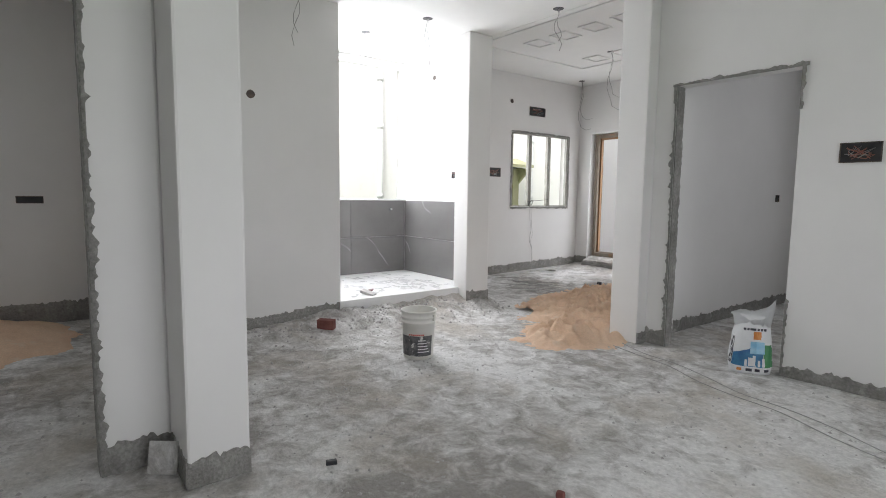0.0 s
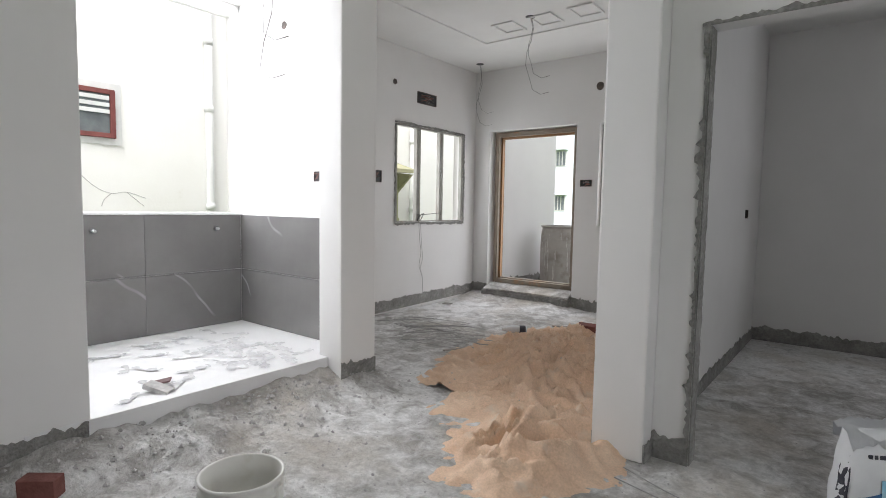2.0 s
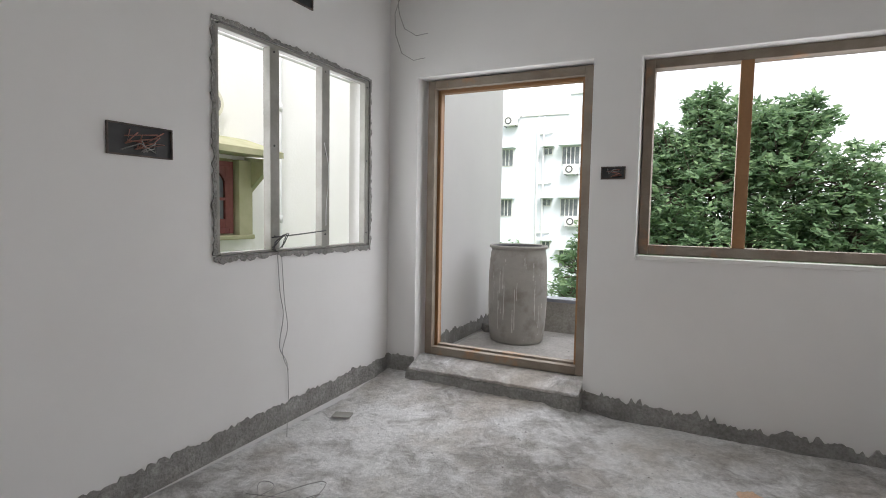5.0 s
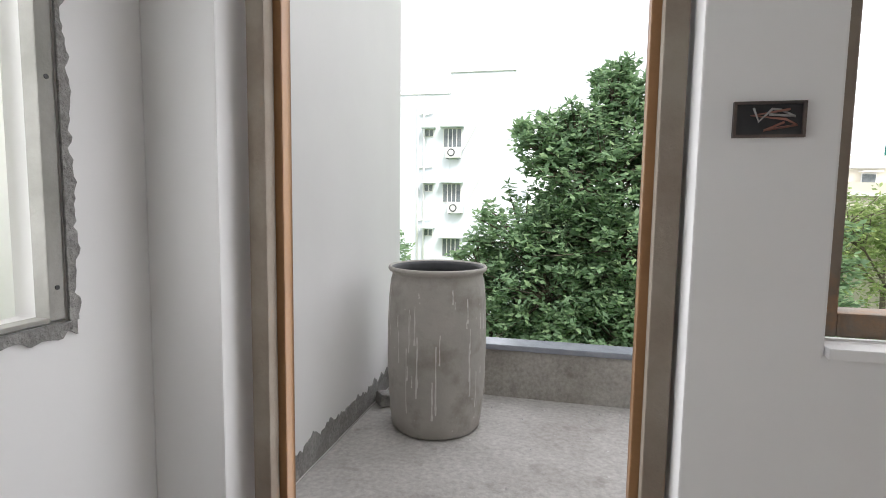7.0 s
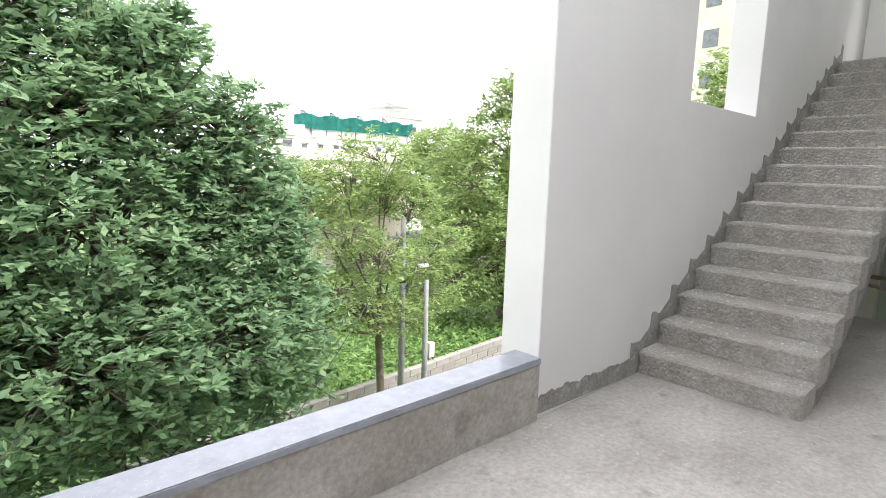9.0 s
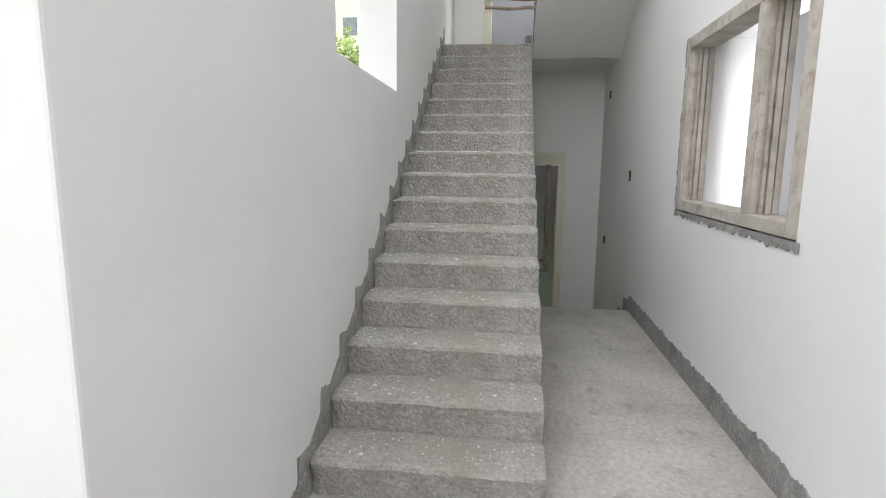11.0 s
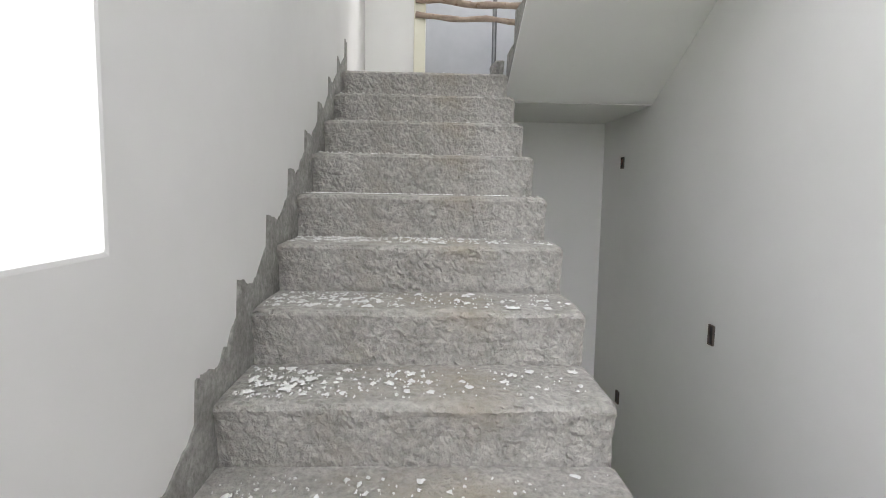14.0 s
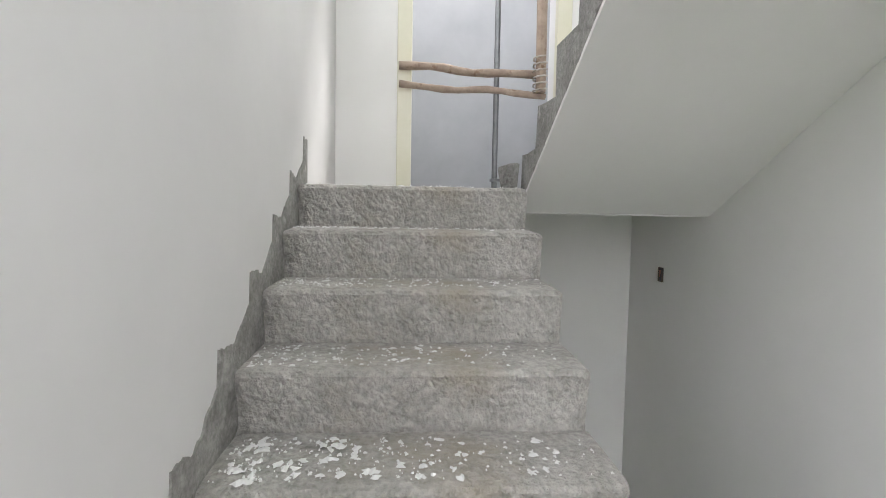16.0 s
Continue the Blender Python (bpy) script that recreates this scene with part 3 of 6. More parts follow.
va = [bm.verts.new((x, HY + 0.001, z)) for x, z in loop]
vb = [bm.verts.new((x + 0.012 * noise.noise(Vector((k * 0.7, 1, 0))), 1.285 + 0.02 * noise.noise(Vector((k * 0.5, 4, 0))), z + 0.02 * noise.noise(Vector((k * 0.6, 9, 0))))) for k, (x, z) in enumerate(loop)]
for k in range(len(loop)):
    bm.faces.new((va[k], va[(k + 1) % len(loop)], vb[(k + 1) % len(loop)], vb[k]))
bm.faces.new(va)
bm.faces.new(vb[::-1])
bmesh.ops.triangulate(bm, faces=[f for f in bm.faces if len(f.verts) > 4])
bmesh.ops.recalc_face_normals(bm, faces=bm.faces)
setting("stairs_upper", bm, CEMENT, "broken raw concrete edge of the flight above", "stairs")

# parapet with granite coping
def skew_bar(y0a, y1a, y0b, y1b, x0, x1, z0, z1):
    """A bar along x whose two ends lie at different y."""
    bm = boxes((0, 1, 0, 1, z0, z1), bevel=0.0)
    for v in bm.verts:
        lo, hi = (y0a, y1a) if v.co.x < 0.5 else (y0b, y1b)
        v.co.x, v.co.y = (x0 if v.co.x < 0.5 else x1), (lo if v.co.y < 0.5 else hi)
    bmesh.ops.bevel(bm, geom=bm.edges[:], offset=0.005, segments=2, affect="EDGES")
    return bm


setting("parapet", skew_bar(2.35, 2.50, 2.335, 2.50, -0.007, 3.727, -0.05, 0.340), PARA, "low cement parapet with damp stains", "parapet")
setting("coping", skew_bar(2.328, 2.535, 2.328, 2.525, -0.007, 3.726, 0.341, 0.379), GRANITE, "polished grey granite coping on the parapet", "coping")

# the flight up: each step a rough block with worn, rounded nosing
stairs = tagged(new("stairs"), "straight flight of rough raw concrete steps", "stairs", kind="structure")


def step_block(w, d, h, seed):
    """A step with an uneven front and rounded nosing, its lower front edge at the origin."""
    bm = bmesh.new()
    prof = [(0.035, -0.05), (0.030, 0.06), (0.012, h - 0.035), (0.006, h - 0.018), (0.016, h - 0.005), (0.04, h)]
    fine = []
    for (xa, za), (xb, zb) in zip(prof, prof[1:]):
        k = 7 if zb - za > 0.05 else 2
        fine += [(xa + (xb - xa) * s / k, za + (zb - za) * s / k) for s in range(k)]
    prof = fine + [prof[-1]]
    ny, rows = 120, []
    for j in range(ny + 1):
        y = w * j / ny
        edge = 0.018 * max(0, 1 - (w - y) / 0.05) ** 2 + 0.018 * max(0, 1 - y / 0.03) ** 2
        row = []
        for px, pz in prof:
            q = Vector((px * 9 + seed * 3.7, y * 6, pz * 9))
            wob = 0.007 * noise.noise(q) + 0.006 * noise.noise(q * 3.1) + 0.003 * noise.noise(q * 7)
            pit = noise.noise(q * 9 + Vector((4, 0, 0)))
            wob += 0.0025 * noise.noise(q * 12) + 0.030 * max(0.0, pit - 0.33)
            row.append(bm.verts.new((px + wob + edge, y, pz + (0.004 * noise.noise(q * 1.7) if pz > 0.1 else 0) - edge * (0.6 if pz > h - 0.03 else 0))))
        for k in (0.5, 1.0):
            q = Vector((k * 3 + seed, y * 4, 2))
            row.append(bm.verts.new((0.04 + (d + 0.03 - 0.04) * k, y, h + 0.004 * noise.noise(q) - 0.3 * edge)))
        row.append(bm.verts.new((d + 0.03, y, -0.05)))
        rows.append(row)
    n = len(rows[0])
    for a, b in zip(rows, rows[1:]):
        for k in range(n - 1):
            bm.faces.new((a[k], b[k], b[k + 1], a[k + 1]))
        bm.faces.new((a[n - 1], b[n - 1], b[0], a[0]))
    bm.faces.new(rows[0][::-1])
    bm.faces.new(rows[-1])
    bmesh.ops.recalc_face_normals(bm, faces=bm.faces)
    return bm


step_meshes = [mesh_of(step_block(SW - SY, STEP_X[s + 1] - STEP_X[s], STEP_Z[s + 1] - STEP_Z[s], s), "step", STEP, False) for s in range(STEPS)]
for i in range(STEPS):
    st = new("step", step_meshes[i])
    st.parent = stairs
    st.matrix_world = pose(STEP_X[i], SY, STEP_Z[i])
# waist slab below the steps
bm = bmesh.new()
slope = RISE / TREAD
prof = [(NX + 0.10, -0.02), (NX + 0.10 + TREAD * STEPS, RISE * STEPS - 0.02), (NX + 0.10 + TREAD * STEPS, RISE * STEPS - 0.26), (NX + 0.42, -0.02)]
va = [bm.verts.new((x, SY + 0.007, z)) for x, z in prof]
vb = [bm.verts.new((x, SW - 0.001, z)) for x, z in prof]
for k in range(4):
    bm.faces.new((va[k], va[(k + 1) % 4], vb[(k + 1) % 4], vb[k]))
bm.faces.new(va)
bm.faces.new(vb[::-1])
bmesh.ops.recalc_face_normals(bm, faces=bm.faces)
waist = part("waist_slab", bm, CEMENT, stairs)

# dried putty drops on the treads
rng = random.Random(5)
vs, fs = [], []
for i in range(STEPS):
    for k in range(95 if i < 7 else 320 if i in (8, 9, 10, 11) else 190):
        r = rng.choice((0.002, 0.0025, 0.003, 0.003, 0.004, 0.005, 0.006, 0.008, 0.012, 0.017 if i in (5, 6, 8, 9, 10, 11) else 0.006))
        cx, cy = STEP_X[i] + rng.uniform(0.04, 0.28), SY + 0.03 + 0.98 * (rng.random() if rng.random() < 0.45 else rng.random() ** 0.35)
        n0, sq = len(vs), rng.uniform(0.5, 1)
        vs.append((cx, cy, STEP_Z[i + 1] + 0.009))
        a0 = rng.random() * 6
        for j in range(9):
            rr = r * rng.uniform(0.35, 1.45)
            vs.append((cx + rr * math.cos(a0 + j * 0.698), cy + rr * sq * math.sin(a0 + j * 0.698), STEP_Z[i + 1] + 0.004))
        fs += [(n0, n0 + 1 + j, n0 + 1 + (j + 1) % 9) for j in range(9)]
me = bpy.data.meshes.new("putty_drops")
me.from_pydata(vs, [], fs)
me.materials.append(OUTER)
drops = tagged(new("putty_drops", me), "dried white putty drops on the concrete steps", "splatter", kind="stuff")


# stepped cement band on the wall beside the stairs
def stepped_band(name, y, out, x0, z0, tread, rise, count, label, seed, lift=0.13):
    bm, prev = bmesh.new(), None
    n = int(count * 26)
    for i in range(n + 1):
        s = i / n * count
        x = x0 + s * tread
        k = math.floor(s + 1e-6)
        f = s - k
        saw = 0.10 * max(0, 1 - f * 2.2) + 0.015
        low = z0 + rise * s - 0.10
        top = z0 + rise * (s + 0.35) + lift + (saw - 0.05 if rise > 0 else 0.15 * f) + 0.02 * noise.noise(Vector((x * 6, seed, 0))) + 0.014 * noise.noise(Vector((x * 31, seed, 0))) + 0.008 * noise.noise(Vector((x * 77, seed, 0)))
        if rise > 0:
            low = max(low, 0.0)
        row = [bm.verts.new(w) for w in ((x, y, low), (x, y + out * 0.006, low), (x, y + out * 0.006, top), (x, y, top))]
        if prev:
            for j in range(3):
                bm.faces.new((prev[j], prev[j + 1], row[j + 1], row[j]))
        prev = row
    bmesh.ops.recalc_face_normals(bm, faces=bm.faces)
    return setting(name, bm, CEMENT, label, "baseboard")


stepped_band("baseboard_stair", SW, -1, NX - 0.11, -0.01, 0.2915, 0.1775, 16.3, "ragged stepped cement band beside the stairs", 3)
stepped_band("baseboard_stair_down", HY, 1, 8.35, 0.0, 0.28, -RISE, 4.2, "ragged stepped cement band beside the lower steps", 8, 0.17)

# ragged cement skirtings
band("baseboard", (0, -3.5, -0.02), (0, -0.0, 0.06), (1, 0, 0), 0.13, "raw cement skirting band with a torn edge", seed=1)
band("baseboard", (0, 0, 0), (0.25, 0, 0), (0, -1, 0), 0.205, "raw cement skirting band with a torn edge", seed=2)
band("baseboard", (1.53, 0, 0), (3.33, 0, -0.09), (0, -1, 0), 0.147, "raw cement skirting band, chipped and uneven", seed=3, rough=0.035, thick=0.012)
band("baseboard", (1.54, -7.0, 0), (1.54, -5.37, 0.10), (1, 0, 0), 0.12, "raw cement skirting band with a torn edge", seed=4)
band("baseboard", (1.68, -3.92, 0.0), (1.68, -3.60, 0.0), (1, 0, 0), 0.19, "raw cement skirting band on the pillar", seed=5)
band("baseboard", (3.33, -3.62, 0), (3.60, -3.62, 0), (0, -1, 0), 0.10, "raw cement skirting band on the column", seed=6)
band("baseboard", (3.602, -3.62, 0), (3.602, -3.50, 0), (1, 0, 0), 0.10, "raw cement skirting band on the column", seed=6)
band("baseboard", (3.60, -3.50, 0), (3.77, -3.50, 0), (0, -1, 0), 0.12, "raw cement skirting band with a torn edge", seed=7)
band("baseboard", (4.67, -3.50, 0), (8.0, -3.50, 0), (0, -1, 0), 0.08, "raw cement skirting band with a torn edge", seed=8)
band("baseboard", (3.57, -3.38, 0), (3.57, -0.2, 0), (1, 0, 0), 0.11, "raw cement skirting band with a torn edge", seed=9)
band("baseboard", (3.57, -0.2, 0), (8.0, -0.2, 0), (0, -1, 0), 0.13, "raw cement skirting band with a torn edge", seed=10)
band("baseboard", (3.48, -7.46, 0), (3.48, -7.19, 0), (1, 0, 0), 0.13, "raw cement skirting band on the wall end", seed=11)
band("baseboard", (3.48, -7.19, 0), (3.81, -7.19, 0), (0, -1, 0), 0.13, "raw cement skirting band on the column", seed=12)
band("baseboard", (3.81, -7.19, 0), (3.81, -6.93, 0), (1, 0, 0), 0.12, "raw cement skirting band on the column", seed=13)
band("baseboard", (0, -10.4, 0), (0, -7.2, 0), (1, 0, 0), 0.20, "raw cement skirting band with a torn edge", seed=14)
band("baseboard", (-0.008, 0.22, 0.02), (-0.008, 2.345, 0.02), (1, 0, 0), 0.13, "raw cement skirting band on the balcony wall", seed=15, rough=0.03)
band("baseboard", (3.73, SW, 0.03), (4.8, SW, 0), (0, -1, 0), 0.11, "raw cement skirting band with a torn edge", seed=16)
band("baseboard", (1.6, HY, 0), (8.38, HY, 0), (0, 1, 0), 0.16, "raw cement skirting band with a torn edge", seed=17)
band("baseboard", (LX, 1.94, 2.864), (LX, SW, 2.864), (-1, 0, 0), 0.05, "raw cement skirting band on the landing", seed=18)

# torn cement edges round the raw openings
UPX, UPY = (1, 0, 0), (0, 1, 0)
band("trim", (3.78, -3.505, 0), (3.78, -3.505, 2.13), (0, -1, 0), 0.018, "torn cement edge of the raw door opening", up=(-1, 0, 0), seed=21, rough=0.022, cat="trim")
band("trim", (3.78, -3.50, 0), (3.78, -3.50, 2.13), (1, 0, 0), 0.10, "raw cement reveal of the door opening", up=UPY, seed=22, rough=0.01, cat="trim")
band("trim", (3.745, -3.505, 2.13), (4.70, -3.505, 2.13), (0, -1, 0), 0.022, "torn cement edge over the door opening", seed=23, rough=0.012, cat="trim")
band("trim", (4.66, -3.505, 1.85), (4.66, -3.505, 2.13), (0, -1, 0), 0.022, "torn cement edge of the door opening", up=UPX, seed=24, rough=0.014, cat="trim")
band("trim", (4.66, -3.505, 0), (4.66, -3.505, 0.55), (0, -1, 0), 0.015, "torn cement edge of the door opening", up=UPX, seed=25, rough=0.018, cat="trim")
band("trim", (3.485, -7.47, 0), (3.485, -7.47, 2.13), (1, 0, 0), 0.018, "torn cement edge of the store door opening", up=UPY, seed=26, rough=0.018, cat="trim")
band("trim", (3.48, -7.468, 0), (3.48, -7.468, 2.13), (0, -1, 0), 0.12, "raw cement reveal of the store door opening", up=(-1, 0, 0), seed=27, rough=0.01, cat="trim")
band("trim", (0.004, -1.625, 1.08), (0.004, -1.625, 2.24), (1, 0, 0), 0.022, "torn cement edge of the window opening", up=(0, -1, 0), seed=28, rough=0.014, cat="trim")
band("trim", (0.004, -0.278, 1.075), (0.004, -0.278, 2.25), (1, 0, 0), 0.022, "torn cement edge of the window opening", up=UPY, seed=29, rough=0.014, cat="trim")
band("trim", (0.004, -1.645, 2.25), (0.004, -0.258, 2.25), (1, 0, 0), 0.022, "torn cement edge over the window opening", seed=30, rough=0.012, cat="trim")
band("trim", (0.004, -1.645, 1.075), (0.004, -0.258, 1.075), (1, 0, 0), 0.03, "torn cement edge below the window opening", up=(0, 0, -1), seed=31, rough=0.016, cat="trim")

# raised wash floor, its dado tiles and the dust prints
wash = setting("floor_wash", boxes((0.05, 1.545, -5.62, -3.66, 0.0, 0.220), bevel=0.004), PLAT, "raised white tiled floor with dusty footprints", "floor")
dado = tagged(new("wall_dado"), "dark grey marble wall tiles with pale veins", "wall tile", kind="structure")
Z0, Z1, Z2 = 0.222, 0.690, 1.165


def tile(x0, x1, y0, y1, z0, z1):
    ob = new("tile", mesh_of(boxes((-(x1 - x0) / 2, (x1 - x0) / 2, -(y1 - y0) / 2, (y1 - y0) / 2, 0, z1 - z0), bevel=0.0015), "tile", TILE))
    ob.parent = dado
    ob.matrix_world = pose((x0 + x1) / 2, (y0 + y1) / 2, z0)


for za, zb in ((Z0, Z1 - 0.002), (Z1 + 0.002, Z2)):
    for ya, yb in ((-4.48, -3.673), (-5.40, -4.482), (-5.62, -5.402)):
        tile(0.05, 0.062, ya, yb, za, zb)
    tile(0.064, 1.15, -3.673, -3.661, za, zb)
    tile(1.152, 1.448, -3.673, -3.661, za, zb)
setting("window_sill_wash", boxes((-0.19, 0.07, -5.6, -3.662, 1.166, 1.185), bevel=0.003), PLAT, "white stone sill on the low wall", "sill")


def foot(bm, x, y, a, s, mirror, z):
    """A bare footprint of dust: heel, outer edge, ball and toes."""
    for px, py, rx, ry in ((-0.085, 0, 0.028, 0.024), (-0.03, 0.018, 0.045, 0.014), (0.045, 0.004, 0.036, 0.034),
                           (0.098, -0.024, 0.013, 0.012), (0.102, -0.004, 0.009, 0.008), (0.098, 0.013, 0.008, 0.008), (0.09, 0.028, 0.007, 0.007)):
        py *= mirror
        z += 0.00002
        cx, cy = x + s * (px * math.cos(a) - py * math.sin(a)), y + s * (px * math.sin(a) + py * math.cos(a))
        r = bmesh.ops.create_circle(bm, cap_ends=True, segments=12, radius=1, matrix=pose(cx, cy, z, 0, 0, math.degrees(a)) @ Matrix.Diagonal((rx * s, ry * s, 1, 1)))


rng = random.Random(11)
bm = bmesh.new()
for k in range(58):
    x, y = (rng.uniform(0.75, 1.42), rng.uniform(-4.5, -3.95)) if k < 30 else (rng.uniform(0.25, 1.45), rng.uniform(-5.3, -3.85))
    foot(bm, x, y, rng.choice((0.3, 2.8, 1.2, -0.6)) + rng.uniform(-0.5, 0.5), rng.uniform(0.85, 1.05), rng.choice((-1, 1)), 0.2215 + 0.00014 * k)
tagged(new("dust_prints", mesh_of(bm, "dust_prints", PRINT)), "grey dusty bare footprints on the white tiles", "footprints", kind="stuff")

# door plinth of rough mortar
bm = bmesh.new()
rows = []
for i in range(49):
    x = 0.235 + 1.30 * i / 48
    q = Vector((x * 6, 0, 0))
    d = 0.11 + 0.018 * noise.noise(q * 2) + 0.012 * noise.noise(q * 6)
    h = 0.195 + 0.012 * noise.noise(q * 3 + Vector((0, 4, 0)))
    rows.append([bm.verts.new(v) for v in ((x, 0.17, -0.02), (x, -d, -0.02), (x, -d + 0.012 * noise.noise(q * 9), h * 0.45), (x, -d + 0.004, h * 0.62), (x, -d + 0.03, h * 0.72), (x, 0.17, h + 0.01))])
for a, b in zip(rows, rows[1:]):
    for k in range(5):
        bm.faces.new((a[k], b[k], b[k + 1], a[k + 1]))
bm.faces.new(rows[0])
bm.faces.new(rows[-1][::-1])
bmesh.ops.recalc_face_normals(bm, faces=bm.faces)
setting("door_plinth", bm, CEMENT, "rough broken mortar plinth below the door frame", "plinth")
bm = boxes((0.252, 1.528, -0.10, 0.10, 0.196, 0.219), bevel=0.008)
bmesh.ops.subdivide_edges(bm, edges=[e for e in bm.edges if e.calc_length() > 1], cuts=60)
for v in bm.verts:
    if v.co.y < 0:
        v.co.z -= 0.062
        v.co.y += 0.022 * noise.noise(Vector((v.co.x * 9, 1, 0))) + 0.012 * noise.noise(Vector((v.co.x * 31, 1, 0)))
setting("door_plinth_top", bm, FLOOR, "dusty mortar ledge below the door frame", "plinth")


# ---- door and window frames ----
def bars(parent, name, material, specs, bevel=0.004, label=""):
    for s in specs:
        part(name, boxes(s, bevel=bevel), material, parent, label)


door_1 = thing("door_1", 0, 0, 0, "open teak door frame smeared with cement, no door leaf", "door frame", kind="structure")
X0, X1, ZB, ZT = 0.287, 1.518, 0.222, 2.303
for nm, spec, m in (("jamb", (X0, X0 + 0.06, 0.093, 0.148, ZB, ZT), WOODG), ("jamb", (X1 - 0.06, X1, 0.093, 0.148, ZB, ZT), WOODG),
                    ("head", (X0 + 0.06, X1 - 0.06, 0.093, 0.148, ZT - 0.06, ZT), WOODG), ("threshold", (X0 + 0.06, X1 - 0.06, 0.093, 0.148, ZB, ZB + 0.06), WOODG),
                    ("rebate", (X0 + 0.004, X0 + 0.085, 0.150, 0.208, ZB, ZT), WOOD), ("rebate", (X1 - 0.085, X1 - 0.004, 0.150, 0.208, ZB, ZT), WOOD),
                    ("rebate", (X0 + 0.085, X1 - 0.085, 0.150, 0.208, ZT - 0.085, ZT), WOOD), ("rebate", (X0 + 0.085, X1 - 0.085, 0.150, 0.208, ZB, ZB + 0.075), WOODG)):
    part(nm, boxes(spec, bevel=0.005), m, door_1)

window_1 = thing("window_1", 0, 0, 0, "grey primed window frame with two mullions, no glass", "window frame", kind="structure")
bars(window_1, "frame_bar", GREYFR, [(-0.045, 0.002, -1.62, -1.60, 1.083, 2.237), (-0.045, 0.002, -0.325, -0.281, 1.083, 2.247),
                                     (-0.045, 0.002, -1.60, -0.325, 2.222, 2.247), (-0.045, 0.002, -1.60, -0.325, 1.078, 1.092)])
bars(window_1, "mullion", GREYFR, [(-0.05, 0.004, -1.25, -1.178, 1.092, 2.222), (-0.05, 0.004, -0.80, -0.725, 1.092, 2.222)])
for yy in (-1.185, -0.735, -0.268):
    for zz in (1.165, 1.68, 2.20):
        part("screw_hole", lathe([(0.006, 0), (0.006, 0.004)], 8), BLACK, window_1).matrix_world = pose(0.003 if yy < -0.4 else 0.001, yy - 0.035, zz, 0, 90, 0)
window_2 = thing("window_2", 0, 0, 0, "teak window frame with one mullion, no glass", "window frame", kind="structure")
bars(window_2, "frame_bar", WOODG, [(1.831, 1.89, 0.10, 0.20, 1.075, 2.299), (3.158, 3.219, 0.10, 0.20, 1.075, 2.299),
                                    (1.89, 3.158, 0.10, 0.20, 2.24, 2.299), (1.89, 3.158, 0.10, 0.20, 1.075, 1.135)], 0.005)
bars(window_2, "mullion", WOOD, [(2.36, 2.43, 0.095, 0.205, 1.135, 2.24)], 0.005)
part("sill", boxes((1.83, 3.22, -0.012, 0.10, 1.045, 1.072), bevel=0.003), WHITE, window_2)
window_3 = thing("window_3", 0, 0, 0, "bare timber window frame in the house wall", "window frame", kind="structure")
bars(window_3, "frame_bar", BAREW, [(5.302, 5.38, 0.10, 0.268, 1.16, 2.378), (6.94, 7.018, 0.10, 0.268, 1.16, 2.378),
                                    (5.38, 6.94, 0.10, 0.268, 2.30, 2.378), (5.38, 6.94, 0.10, 0.268, 1.16, 1.23)])
bars(window_3, "mullion", BAREW, [(5.80, 5.88, 0.105, 0.265, 1.23, 2.30)])
for xf in (5.80, 6.94):
    bars(window_3, "stop_bead", BAREW, [(xf - 0.012, xf, 0.118, 0.145, 1.23, 2.30), (xf - 0.026, xf, 0.155, 0.183, 1.23, 2.30), (xf - 0.016, xf, 0.191, 0.209, 1.23, 2.30), (xf - 0.010, xf, 0.223, 0.255, 1.23, 2.30)], 0.003)
band("trim", (5.26, 0.258, 1.15), (7.05, 0.258, 1.15), (0, 1, 0), 0.035, "torn cement edge below the timber window", up=(0, 0, -1), seed=33, rough=0.02, cat="trim")
band("trim", (7.02, 0.258, 1.12), (7.02, 0.258, 2.38), (0, 1, 0), 0.03, "torn cement edge of the timber window", up=(1, 0, 0), seed=34, rough=0.02, cat="trim")

# cream lift frames and the shaft behind
for zb in (-0.712, 2.866):
    fr = thing("lift_door_frame", 0, 0, 0, "cream painted frame round a lift opening", "door frame", group="lift frames", kind="structure")
    bars(fr, "jamb", CREAMF, [(10.575, 10.64, 1.835, 1.935, zb, zb + 2.18), (10.575, 10.64, 0.744, 0.846, zb, zb + 2.18)], 0.006)
    bars(fr, "head", CREAMF, [(10.575, 10.64, 0.744, 1.935, zb + 2.181, zb + 2.36)], 0.006)
wall("wall_lift_shaft", 11.9, 12.1, 0.0, 2.7, -6.5, 5.6, [], LIFTG, "plain grey back wall of the lift shaft", 0)
setting("wall_lift_shaft_side", boxes((10.8, 11.9, 0.0, 0.25, -6.5, 5.6), (10.8, 11.9, 2.45, 2.7, -6.5, 5.6)), LIFTG, "plain grey side walls of the lift shaft", "wall")
setting("floor_lift_pit", boxes((10.8, 11.9, 0.25, 2.45, -6.6, -6.4)), CEMENT, "raw concrete lift pit floor", "floor")


